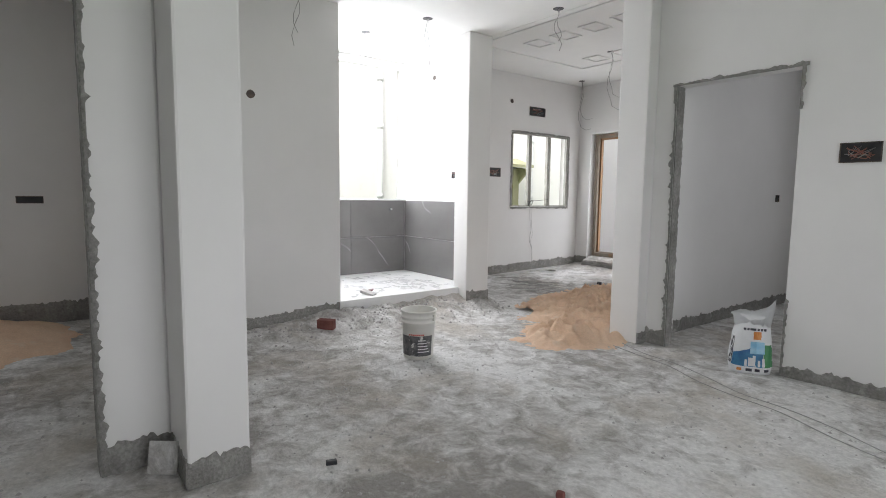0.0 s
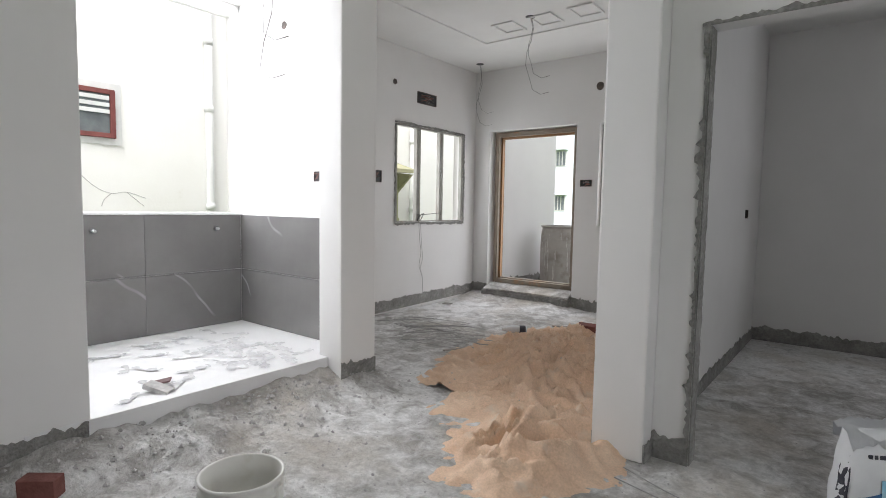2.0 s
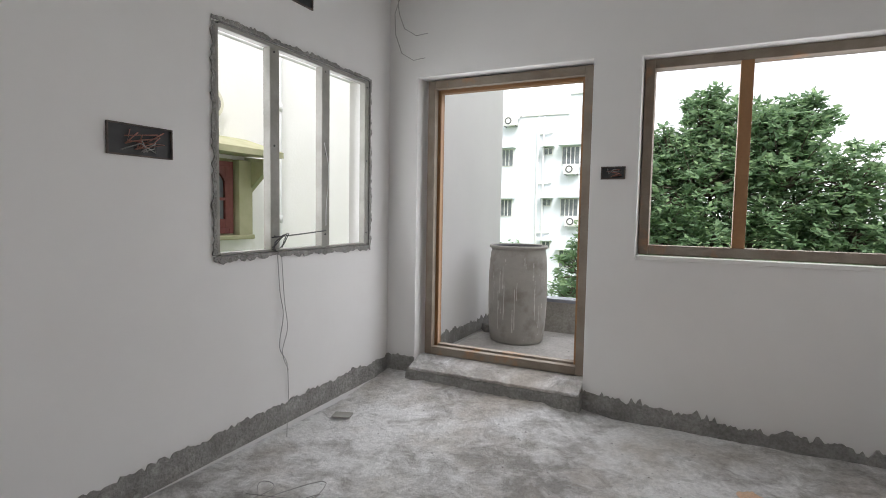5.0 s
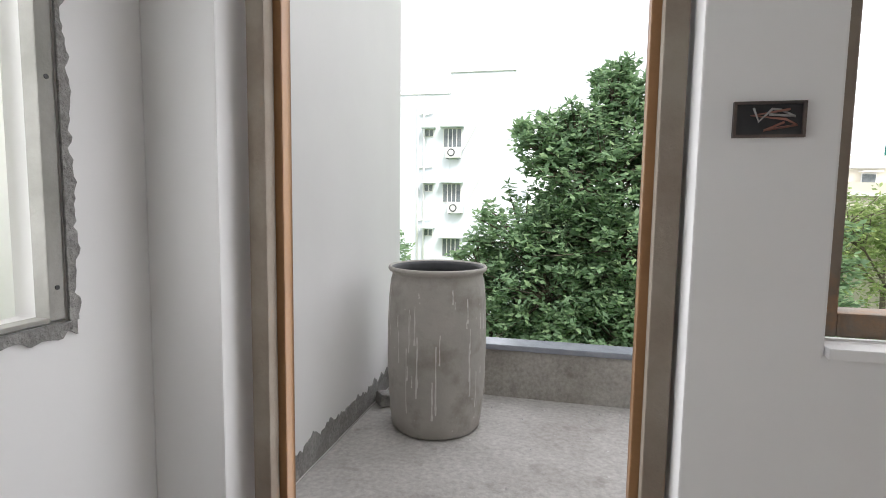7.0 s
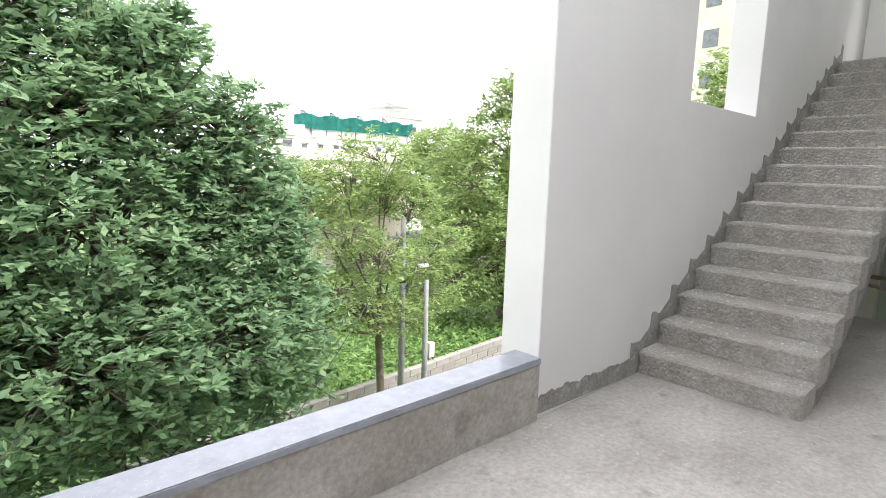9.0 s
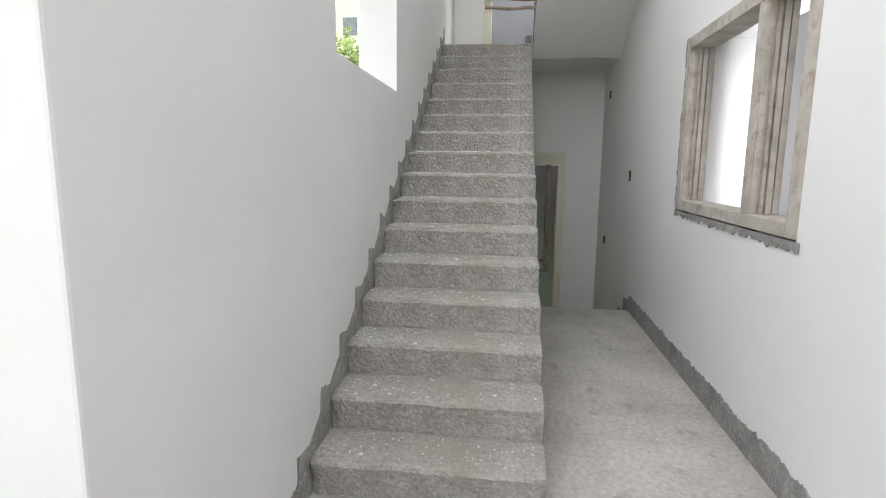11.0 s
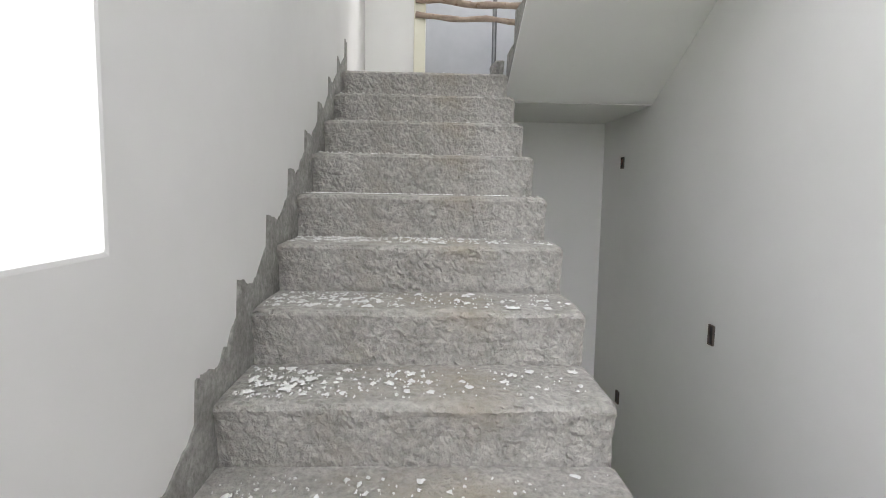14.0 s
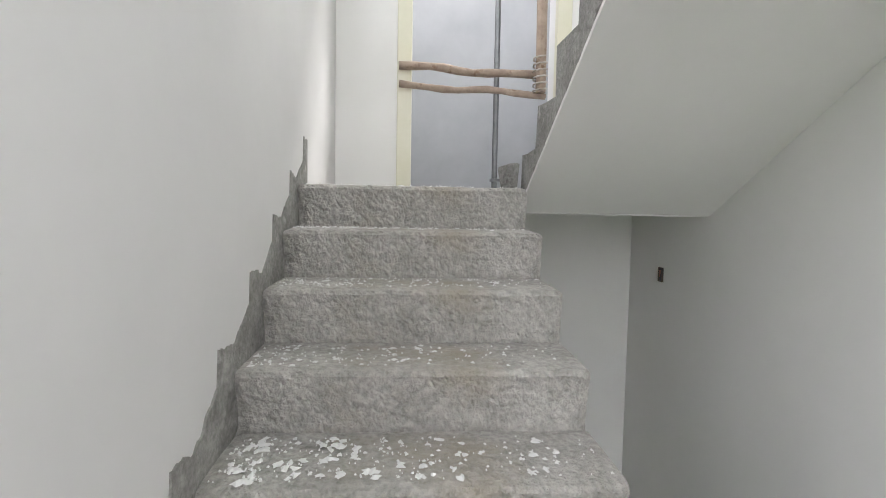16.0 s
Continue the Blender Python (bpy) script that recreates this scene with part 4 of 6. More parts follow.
# ---- things in the hall and living room ----
def paint_bucket(x, y, rz):
    t = thing("paint_bucket", x, y, 0.0, "used white plastic paint bucket with a dark printed label", "bucket", rz)
    prof = [(0.0, 0.002), (0.108, 0.0), (0.114, 0.006), (0.126, 0.275), (0.136, 0.278), (0.136, 0.288), (0.128, 0.291), (0.129, 0.312), (0.137, 0.315),
            (0.137, 0.324), (0.130, 0.328), (0.132, 0.355), (0.139, 0.360), (0.139, 0.369), (0.133, 0.371), (0.127, 0.366), (0.108, 0.012), (0.0, 0.010)]
    bm = lathe(prof, 48)
    part("body", bm, BUCKET, t, smooth=True)
    bm = bmesh.new()

    def patch(a0, a1, z0, z1, n=20, off=0.0015):
        rows = []
        for i in range(n + 1):
            a = radians(a0 + (a1 - a0) * i / n)
            row = []
            for z in (z0, z1):
                r = 0.114 + 0.012 * (z - 0.006) / 0.269 + off
                row.append(bm.verts.new((r * math.cos(a), r * math.sin(a), z)))
            rows.append(row)
        for p, q in zip(rows, rows[1:]):
            bm.faces.new((p[0], q[0], q[1], p[1]))

    patch(-165, -5, 0.03, 0.185)
    part("label", bm, LABELD, t, "dark printed label, worn and splashed")
    bm = bmesh.new()
    for k in range(8):
        patch(-95 + k * 7, -90 + k * 7, 0.188, 0.200, 3, 0.002)
    part("label_lettering", bm, REDL, t, "row of small red lettering")
    bm = bmesh.new()
    for k in range(5):
        patch(-62, -18 - 4 * k, 0.06 + 0.022 * k, 0.066 + 0.022 * k, 8, 0.003)
    part("label_lines", bm, OUTER, t, "pale lines of print")
    part("ear", boxes((0.128, 0.146, -0.016, 0.016, 0.295, 0.345), bevel=0.004), BUCKET, t)
    part("ear", boxes((-0.146, -0.128, -0.016, 0.016, 0.295, 0.345), bevel=0.004), BUCKET, t)
    return t


paint_bucket(2.815, -5.335, 25)


def cement_bag(x, y, rz):
    t = thing("putty_bag", x, y, 0.0, "half-full white putty bag with blue and green print, top folded", "bag", rz)
    nu, nz = 36, 16

    def skin(u, v):
        a = 2 * math.pi * u
        ca, sa = math.cos(a), math.sin(a)
        sx = math.copysign(abs(ca) ** 0.55, ca)
        sy = math.copysign(abs(sa) ** 0.8, sa)
        w = 0.142 * (1 - 0.30 * v + 0.05 * math.sin(v * 3)) * (1 - 0.10 * max(0, 0.12 - v) / 0.12)
        d = 0.100 * (1 - 0.42 * v ** 2)
        q = Vector((sx * 2.2, sy * 2.2, v * 4))
        k = 1 + 0.05 * noise.noise(q) + 0.03 * noise.noise(q * 2.7)
        return Vector((sx * w * k, sy * d * k, 0.42 * v + 0.01 * noise.noise(q * 2)))

    bm = bmesh.new()
    rows = [[bm.verts.new(skin(i / nu, j / nz)) for i in range(nu)] for j in range(nz + 1)]
    for a, b in zip(rows, rows[1:]):
        for k in range(nu):
            bm.faces.new((a[k], a[(k + 1) % nu], b[(k + 1) % nu], b[k]))
    bm.faces.new(rows[0][::-1])
    bm.faces.new(rows[-1])
    part("body", bm, BAGW, t, smooth=True)
    # crumpled folded top with a corner standing up
    bm = bmesh.new()
    n, m = 18, 8
    rows = []
    for j in range(m + 1):
        v = j / m
        row = []
        for i in range(n + 1):
            u = i / n * 2 - 1
            q = Vector((u * 3, v * 3, 1))
            wave = 0.02 * noise.noise(q) + 0.015 * noise.noise(q * 2.5)
            x1 = u * (0.112 + 0.030 * math.sin(v * math.pi)) + 0.02 * (v - 0.5)
            y1 = -0.078 + 0.165 * v + wave * 0.6
            z1 = 0.355 + 0.085 * math.sin(v * math.pi) ** 0.6 + wave + (0.09 * max(0, u - 0.6) / 0.4 * math.sin(v * math.pi) ** 2) - 0.03 * max(0, -u - 0.5)
            row.append(bm.verts.new((x1, y1, z1)))
        rows.append(row)
    for a, b in zip(rows, rows[1:]):
        for k in range(n):
            bm.faces.new((a[k], a[k + 1], b[k + 1], b[k]))
    bmesh.ops.solidify(bm, geom=bm.faces[:], thickness=0.012)
    bmesh.ops.recalc_face_normals(bm, faces=bm.faces)
    part("folded_top", bm, BAGW, t, smooth=True)

    # prints follow the front of the bag
    def print_patch(name, x0, x1, z0, z1, material, label, skew=0.0, off=0.004):
        bm = bmesh.new()
        n, m, rows = 12, 8, []
        for j in range(m + 1):
            z = z0 + (z1 - z0) * j / m
            row = []
            for i in range(n + 1):
                s = i / n
                x = x0 + (x1 - x0) * s
                zz = z + skew * (1 - s) * (j / m)
                v = max(0, min(1, zz / 0.40))
                x *= 0.98 * (1 - 0.26 * v)
                best = min((skin(0.5 + 0.5 * k / 120, v) for k in range(121)), key=lambda p: abs(p.x - x))
                row.append(bm.verts.new((best.x, best.y - off, zz)))
            rows.append(row)
        for a, b in zip(rows, rows[1:]):
            for k in range(n):
                bm.faces.new((a[k], a[k + 1], b[k + 1], b[k]))
        part(name, bm, material, t, label, smooth=True)

    print_patch("blue_print", -0.135, 0.075, 0.055, 0.215, BAGB, "dark blue printed field", skew=-0.07)
    print_patch("green_print", 0.077, 0.145, 0.055, 0.215, BAGG, "green printed field")
    print_patch("light_panel", -0.02, 0.085, 0.15, 0.235, mat("pale_blue_bag_print", (0.20, 0.50, 0.72), (0.45, 0.68, 0.82), 12, 0.45), "pale blue printed panel", off=0.006)
    print_patch("orange_emblem", -0.005, 0.06, 0.25, 0.305, BAGO, "orange emblem", off=0.005)
    for k in range(5):
        print_patch("white_block", -0.055 + 0.03 * k, -0.036 + 0.03 * k, 0.06, 0.105 + 0.016 * ((k * 7) % 3), BAGW, "white printed block", off=0.007)
    for k in range(4):
        print_patch("round_mark", -0.10 + 0.06 * k, -0.068 + 0.06 * k, 0.022, 0.042, BAGO if k == 0 else DARKP, "small printed mark", off=0.004)
    print_patch("side_print", -0.158, -0.138, 0.06, 0.31, DARKP, "dark side print", off=0.005)
    for k in range(7):
        print_patch("letter_bar", -0.08 + 0.027 * k, -0.060 + 0.027 * k, 0.312, 0.328, DARKP, "row of dark lettering", off=0.005)
    return t


cement_bag(4.48, -3.56, 32)


def slab_piece(name, x, y, z, size, rot, material, label, category, parent=None, bevel=0.004):
    bm = boxes((-size[0] / 2, size[0] / 2, -size[1] / 2, size[1] / 2, 0, size[2]), bevel=bevel)
    for v in bm.verts:
        v.co += Vector((noise.noise(v.co * 30), noise.noise(v.co * 30 + Vector((5, 0, 0))), 0)) * 0.003
    ob = new(name, mesh_of(bm, name, material))
    ob.matrix_world = pose(x, y, z, *rot)
    return tagged(ob, label, category)


slab_piece("red_brick", 1.80, -5.63, floor_z(1.80, -5.63) - 0.005, (0.15, 0.07, 0.085), (4, 0, 40), BRICK, "broken red brick lying on the screed", "brick")
slab_piece("tile_offcut", 3.64, -7.26, 0.015, (0.13, 0.012, 0.14), (-14, 0, 52), FLOOR, "cement-coated offcut leaning on the column", "offcut")
slab_piece("plank_offcut", 0.56, -0.35, 0.012, (0.15, 0.07, 0.012), (0, 0, 62), BAREW, "small grey board on the floor", "board")
slab_piece("board_offcut", 0.19, -0.82, 0.012, (0.12, 0.09, 0.008), (0, 0, 20), GREYFR, "thin square offcut on the floor", "board")
slab_piece("tile_chip", 1.39, -4.98, 0.225, (0.15, 0.07, 0.03), (6, 14, 30), DUSTP, "folded grey cement paper on the white tiles", "debris")
slab_piece("red_paper", 1.30, -4.92, 0.237, (0.10, 0.05, 0.012), (10, -12, 50), MAROON, "crumpled maroon scrap on the white tiles", "debris")


# sand heap with trodden hollows
def sand_h(x, y):
    q = Vector((x * 1.3, y * 1.3, 7))
    d = math.hypot((x - 2.62) / 1.02, (y + 2.25) / 1.50)
    d2 = math.hypot((x - 3.10) / 0.56, (y + 3.85) / 0.78)
    e = min(d, d2 + 0.22) + 0.13 * noise.noise(q * 1.9) + 0.10 * noise.noise(q * 5) + 0.09 * noise.noise(q * 13)
    if e > 1:
        return floor_z(x, y) - 0.002 - 0.10 * (e - 1)
    body = 1 - e
    w = q + Vector((noise.noise(q * 1.4), noise.noise(q * 1.4 + Vector((9, 0, 0))), 0)) * 0.35
    ridge = (1 - abs(noise.noise(w * 2.6 + Vector((0, w.y * 1.2, 0))))) ** 4
    ridge2 = (1 - abs(noise.noise(w * 5.2 + Vector((3, w.y * 2.2, 0))))) ** 4
    ridge3 = (1 - abs(noise.noise(w * 11 + Vector((7, 0, 2))))) ** 3
    near, _ = noise.voronoi(Vector((w.x * 3.4, w.y * 5.0, 0.5)))
    rim = max(0.0, 1 - (near[1] - near[0]) / 0.42) ** 1.6
    lump = 0.095 * rim + 0.085 * (near[0] - 0.48) + 0.04 * (ridge - 0.32) + 0.05 * (ridge2 - 0.34) + 0.022 * (ridge3 - 0.4) + 0.008 * noise.noise(q * 14)
    soft = min(1.0, body * 1.8)
    return max(floor_z(x, y) - 0.004 + 0.02 * body, floor_z(x, y) - 0.002 + 0.012 * min(1, body * 5) + 0.085 * body ** 1.15 + lump * soft)


sheet("sand_heap", grid_sheet(1.35, 3.325, -3.44, -0.62, 0.017, sand_h), SAND, "trodden heap of orange-brown building sand", "sand", kind="stuff")
sheet("sand_spill", grid_sheet(2.30, 3.90, -4.75, -3.44, 0.017, sand_h), SAND, "thin spill of sand trodden past the column", "sand", kind="stuff")


def store_sand(x, y):
    q = Vector((x * 1.6, y * 1.6, 2))
    e = math.hypot((x - 0.55) / 1.0, (y + 8.35) / 0.95) + 0.12 * noise.noise(q * 2)
    return -0.03 if e > 1 else 0.22 * (1 - e) + 0.02 * noise.noise(q * 5)


sheet("sand_heap_store", grid_sheet(0.01, 1.9, -9.5, -7.22, 0.05, store_sand), SAND, "low heap of brown sand against the wall", "sand", kind="stuff")


def white_powder(x, y):
    q = Vector((x * 2, y * 2, 3))
    e = math.hypot((x - 3.05) / 0.28, (y + 1.55) / 0.62) + 0.2 * noise.noise(q * 2)
    return -0.05 if e > 1 else sand_h(x, y) + 0.008


sheet("white_powder", grid_sheet(2.6, 3.32, -2.4, -0.8, 0.017, white_powder), FLOOR, "spilled white powder on the sand", "powder", kind="stuff")


def water_bottle(x, y, z, rz):
    t = thing("plastic_bottle", x, y, z, "empty clear plastic bottle lying on the sand", "bottle", rz)
    body = lathe([(0.0, 0), (0.034, 0.0), (0.036, 0.01), (0.036, 0.07), (0.033, 0.08), (0.036, 0.09), (0.036, 0.15), (0.022, 0.19), (0.013, 0.205), (0.013, 0.22), (0, 0.22)], 20)
    bmesh.ops.transform(body, matrix=pose(0, 0, 0.036, 0, 90, 0), verts=body.verts)
    part("body", body, PLASTIC, t, smooth=True)
    cap = lathe([(0, 0.219), (0.015, 0.219), (0.015, 0.236), (0, 0.236)], 16)
    bmesh.ops.transform(cap, matrix=pose(0, 0, 0.036, 0, 90, 0), verts=cap.verts)
    part("cap", cap, PLASTIC, t, "white screw cap")
    lab = lathe([(0.0367, 0.012), (0.0370, 0.015), (0.0370, 0.068), (0.0367, 0.07)], 20)
    bmesh.ops.transform(lab, matrix=pose(0, 0, 0.036, 0, 90, 0), verts=lab.verts)
    part("label", lab, DARKP, t, "dark wrap label")
    return t


water_bottle(1.90, -1.78, max(sand_h(1.90 - 0.05 * k, -1.78 - 0.035 * k) for k in range(5)) - 0.006, 215)
slab_piece("broken_brick", 2.42, -1.55, max(0.0, sand_h(2.42, -1.55)), (0.17, 0.09, 0.06), (10, 4, 25), BRICK, "broken brown brick half sunk in the sand", "brick")
slab_piece("wood_scrap", 1.95, -1.12, 0.02, (0.20, 0.05, 0.015), (0, 3, 30), BAREW, "splintered wood scrap beside the sand", "wood scrap")
slab_piece("wood_scrap", 1.62, -2.62, 0.02, (0.16, 0.035, 0.01), (0, 3, 80), BAREW, "pale wood scrap on the sand's edge", "wood scrap")
slab_piece("stone_lump", 0.10, -2.32, 0.0, (0.14, 0.10, 0.09), (0, 5, 20), FLOOR, "white mortar lump against the wall", "rubble", bevel=0.02)
slab_piece("stone_lump", 0.075, 1.98, 0.0, (0.13, 0.12, 0.09), (0, 8, 40), CEMENT, "dark cement lump beside the drum", "rubble", bevel=0.025)

# small rubble and grit
rng = random.Random(21)
vs, fs = [], []


def pebble(x, y, z, r):
    n0 = len(vs)
    for dx, dy, dz in ((1, 0, 0), (0, 1, 0), (-1, 0, 0), (0, -1, 0), (0, 0, 0.8), (0, 0, -0.5)):
        k = r * rng.uniform(0.6, 1.2)
        vs.append((x + dx * k, y + dy * k, z + dz * k + 0.2 * r))
    for a, b, c in ((0, 1, 4), (1, 2, 4), (2, 3, 4), (3, 0, 4), (1, 0, 5), (2, 1, 5), (3, 2, 5), (0, 3, 5)):
        fs.append((n0 + a, n0 + b, n0 + c))


for k in range(2600):
    x, y = rng.uniform(1.6, 6.5), rng.uniform(-8.5, -3.6)
    pebble(x, y, floor_z(x, y), rng.choice((0.004, 0.005, 0.006, 0.008, 0.012)))
for k in range(420):
    x, y = 1.56 + abs(rng.gauss(0, 0.22)), rng.uniform(-6.6, -3.4)
    pebble(x, y, floor_z(x, y), rng.choice((0.006, 0.01, 0.014, 0.02)))
for k in range(260):
    x, y = rng.uniform(0.1, 3.3), rng.uniform(-3.4, -0.1)
    pebble(x, y, max(floor_z(x, y), sand_h(x, y)), rng.choice((0.004, 0.006, 0.009)))
for k in range(460):
    x, y = rng.uniform(0.2, 8.0), rng.choice((rng.uniform(0.3, 2.2), 2.22 - abs(rng.gauss(0, 0.15))))
    if not (x > 5.0 and y > 1.15):
        pebble(x, y, balcony_z(x, y), rng.choice((0.004, 0.006, 0.010)))
me = bpy.data.meshes.new("floor_grit")
me.from_pydata(vs, [], fs)
me.materials.append(DUSTP)
tagged(new("floor_grit", me), "loose grit and mortar crumbs on the floors", "grit", kind="stuff")
slab_piece("rubber_offcut", 3.98, -6.62, 0.01, (0.05, 0.025, 0.02), (0, 0, 70), BLACK, "small black plastic offcut on the screed", "offcut")
slab_piece("clay_lump", 4.78, -5.98, 0.008, (0.035, 0.03, 0.028), (0, 0, 20), BRICK, "small reddish clay lump on the screed", "rubble", bevel=0.01)


def loose_wire(name, pts, label, material=WIREG, r=0.003, group=""):
    cu = []
    P = [Vector(p) for p in pts]
    for i in range(len(P) - 1):
        p0, p1, p2, p3 = P[max(0, i - 1)], P[i], P[i + 1], P[min(len(P) - 1, i + 2)]
        for k in range(6):
            s = k / 6
            cu.append(0.5 * ((2 * p1) + (p2 - p0) * s + (2 * p0 - 5 * p1 + 4 * p2 - p3) * s * s + (3 * p1 - p0 - 3 * p2 + p3) * s ** 3))
    cu.append(P[-1])
    ob = new(name, mesh_of(tube(cu, r, 5), name, material, True))
    return tagged(ob, label, "wire", group)


rng = random.Random(31)
for k in range(7):
    cx, cy = 0.75 + 0.12 * k, -1.9 - 0.08 * k
    loose_wire("floor_wire", [(cx + rng.uniform(-0.5, 0.4), cy + rng.uniform(-0.35, 0.35), 0.012 + 0.006 * (j % 3)) for j in range(9)],
               "thin grey wire tangled loosely on the floor", r=0.0022, group="floor wires")
coil = [(1.78 + (0.11 + 0.012 * math.sin(j)) * math.cos(j * 0.7), -2.30 + (0.09 + 0.012 * math.cos(j * 1.3)) * math.sin(j * 0.7), max(0.0, sand_h(1.78, -2.3)) + 0.02 + 0.001 * (j % 9)) for j in range(46)]
loose_wire("wire_coil", coil, "small coil of grey wire on the sand's edge", r=0.0025)
for k in range(2):
    loose_wire("floor_wire", [(3.55 + 0.28 * j, -3.75 - 0.09 * j - 0.10 * k - 0.03 * math.sin(j * 2 + k), 0.016) for j in range(12)], "thin grey wire along the wall's foot", r=0.003, group="floor wires")
loose_wire("hanging_wire", [(0.006, -1.20, 1.08), (0.014, -1.19, 0.85), (0.012, -1.16, 0.70), (0.02, -1.20, 0.52), (0.012, -1.13, 0.40), (0.012, -1.12, 0.20), (0.05, -1.17, 0.06), (0.12, -1.25, 0.02)],
           "thin grey wire hanging down the wall below the window", r=0.0025)
loose_wire("hanging_wire", [(0.006, -1.17, 1.10), (0.02, -1.16, 0.80), (0.016, -1.13, 0.62), (0.014, -1.17, 0.48), (0.014, -1.12, 0.36)], "thin grey wire hanging down the wall below the window", r=0.0022)
loose_wire("window_wire", [(0.012, -1.25, 1.16), (0.02, -1.0, 1.175), (0.02, -0.78, 1.19)], "black wire stretched across the window bars", BLACK, 0.004)
loose_wire("window_coil", [(0.02 + 0.03 * math.sin(j * 0.8), -1.19 + (0.055 + 0.012 * math.sin(j * 2.1)) * math.cos(j * 0.8 + 0.02 * j), 1.13 + 0.05 * math.sin(j * 0.8 + 0.6) + 0.004 * math.sin(j * 1.7)) for j in range(30)],
           "loose coil of dark wire round the window bar", BLACK, 0.0022)
loose_wire("window_wire", [(0.012, -0.79, 1.75), (0.03, -0.77, 1.6), (0.012, -0.75, 1.48), (0.03, -0.79, 1.35), (0.012, -0.77, 1.22)], "thin pale wire hooked on the window bar", PIPEW, 0.002)


def ceiling_point(x, y, z, drop, seed, label="thin wire hanging from a round hole in the ceiling"):
    rg = random.Random(seed)
    t = thing("ceiling_point", x, y, z, label, "ceiling point", group="ceiling points")
    # flat black disc paints the dark of the hole
    part("hole_box", lathe([(0.0, -0.004), (0.045, -0.004), (0.05, -0.001), (0.05, 0.004), (0, 0.004)], 20), BLACK, t)
    for k in range(2):
        pts = [(0.01 * k, 0, 0)]
        for j in range(1, 7):
            pts.append((0.03 * math.sin(j * 1.3 + seed) + 0.012 * k, 0.03 * math.cos(j * 1.1 + seed + k), -drop * (1 - 0.22 * k) * j / 6))
        if drop > 0.6:
            pts += [(pts[-1][0] + 0.08, pts[-1][1] + 0.02, pts[-1][2] - 0.05), (pts[-1][0] + 0.15, pts[-1][1] + 0.06, pts[-1][2] - 0.03)]
        cu = [Vector(p) for p in pts]
        part("wire", tube(cu, 0.003, 5), WIREG, t, smooth=True)
    return t


ceiling_point(2.70, -3.72, HC, 0.38, 1)
ceiling_point(0.94, -4.75, HC, 0.28, 2)
ceiling_point(1.71, -4.49, HC, 0.95, 3)
ceiling_point(1.75, -5.85, HC, 0.50, 4)
ceiling_point(0.31, -0.37, LC, 0.75, 5)
ceiling_point(1.70, -1.53, LC, 0.70, 6)
ceiling_point(3.9, -4.3, HC, 0.30, 7)


def wall_box(name, x, y, z, w, h, facing, label, wires=3, seed=0, depth=0.045):
    """A metal switch box whose recess is painted as a flush black plate; facing is the wall's normal as degrees about
    z.
    """
    t = thing(name, x, y, z, label, "switch box", facing, group="switch boxes")
    rim = 0.006
    # flush plate, black in place of the shade inside the recess
    bm = boxes((-w / 2, w / 2, -0.004, 0.003, -h / 2, h / 2))
    part("back_plate", bm, BLACK, t)
    bm = boxes((-w / 2, w / 2, 0.003, 0.012, h / 2 - rim, h / 2), (-w / 2, w / 2, 0.003, 0.012, -h / 2, -h / 2 + rim),
               (-w / 2, -w / 2 + rim, 0.003, 0.012, -h / 2 + rim, h / 2 - rim), (w / 2 - rim, w / 2, 0.003, 0.012, -h / 2 + rim, h / 2 - rim))
    part("box_rim", bm, RUST_HOLE, t)
    rg = random.Random(seed)
    for k in range(wires):
        pts = [(rg.uniform(-w, w) * 0.38, 0.006 + 0.012 * rg.random(), rg.uniform(-h, h) * 0.36) for j in range(6)]
        part("wire", tube([Vector(p) for p in pts], 0.0028, 5), WIRE if k % 2 == 0 else WIREG, t, smooth=True)
    return t


NORTHF, WESTF, SOUTHF = 0, -90, 180   # the box's front looks +y, +x, -y
wall_box("switch_box", 0.0, -2.02, 1.605, 0.30, 0.135, WESTF, "rusty recessed switch box with loose wires in the wall", 5, 1)
wall_box("vent_box", 0.0, -1.075, 2.605, 0.36, 0.14, WESTF, "rusty recessed duct box above the window", 4, 2)
wall_box("switch_box", 1.675, 0.0, 1.588, 0.148, 0.08, SOUTHF, "dark recessed switch box beside the door", 2, 3)
wall_box("switch_box", 5.017, -3.50, 1.541, 0.22, 0.125, SOUTHF, "recessed switch box with loose red wires", 5, 4)
wall_box("switch_box", 1.115, -3.66, 1.48, 0.075, 0.075, SOUTHF, "small recessed switch box beside the pillar", 1, 5)
wall_box("switch_box", 3.57, -0.92, 1.25, 0.075, 0.075, WESTF, "small recessed switch box on the bedroom wall", 0, 6)
wall_box("switch_box", 0.0, -7.68, 1.155, 0.20, 0.065, WESTF, "dark recessed switch box on the store wall", 0, 7)
wall_box("switch_box", 8.68, HY, 1.375, 0.05, 0.11, NORTHF, "small recessed switch box on the stair wall", 0, 8)
wall_box("switch_box", 9.99, HY, 0.52, 0.06, 0.10, NORTHF, "small recessed switch box low on the stair wall", 0, 9)
wall_box("switch_box", 10.13, HY, 2.382, 0.05, 0.09, NORTHF, "small hook box high on the stair wall", 1, 10)


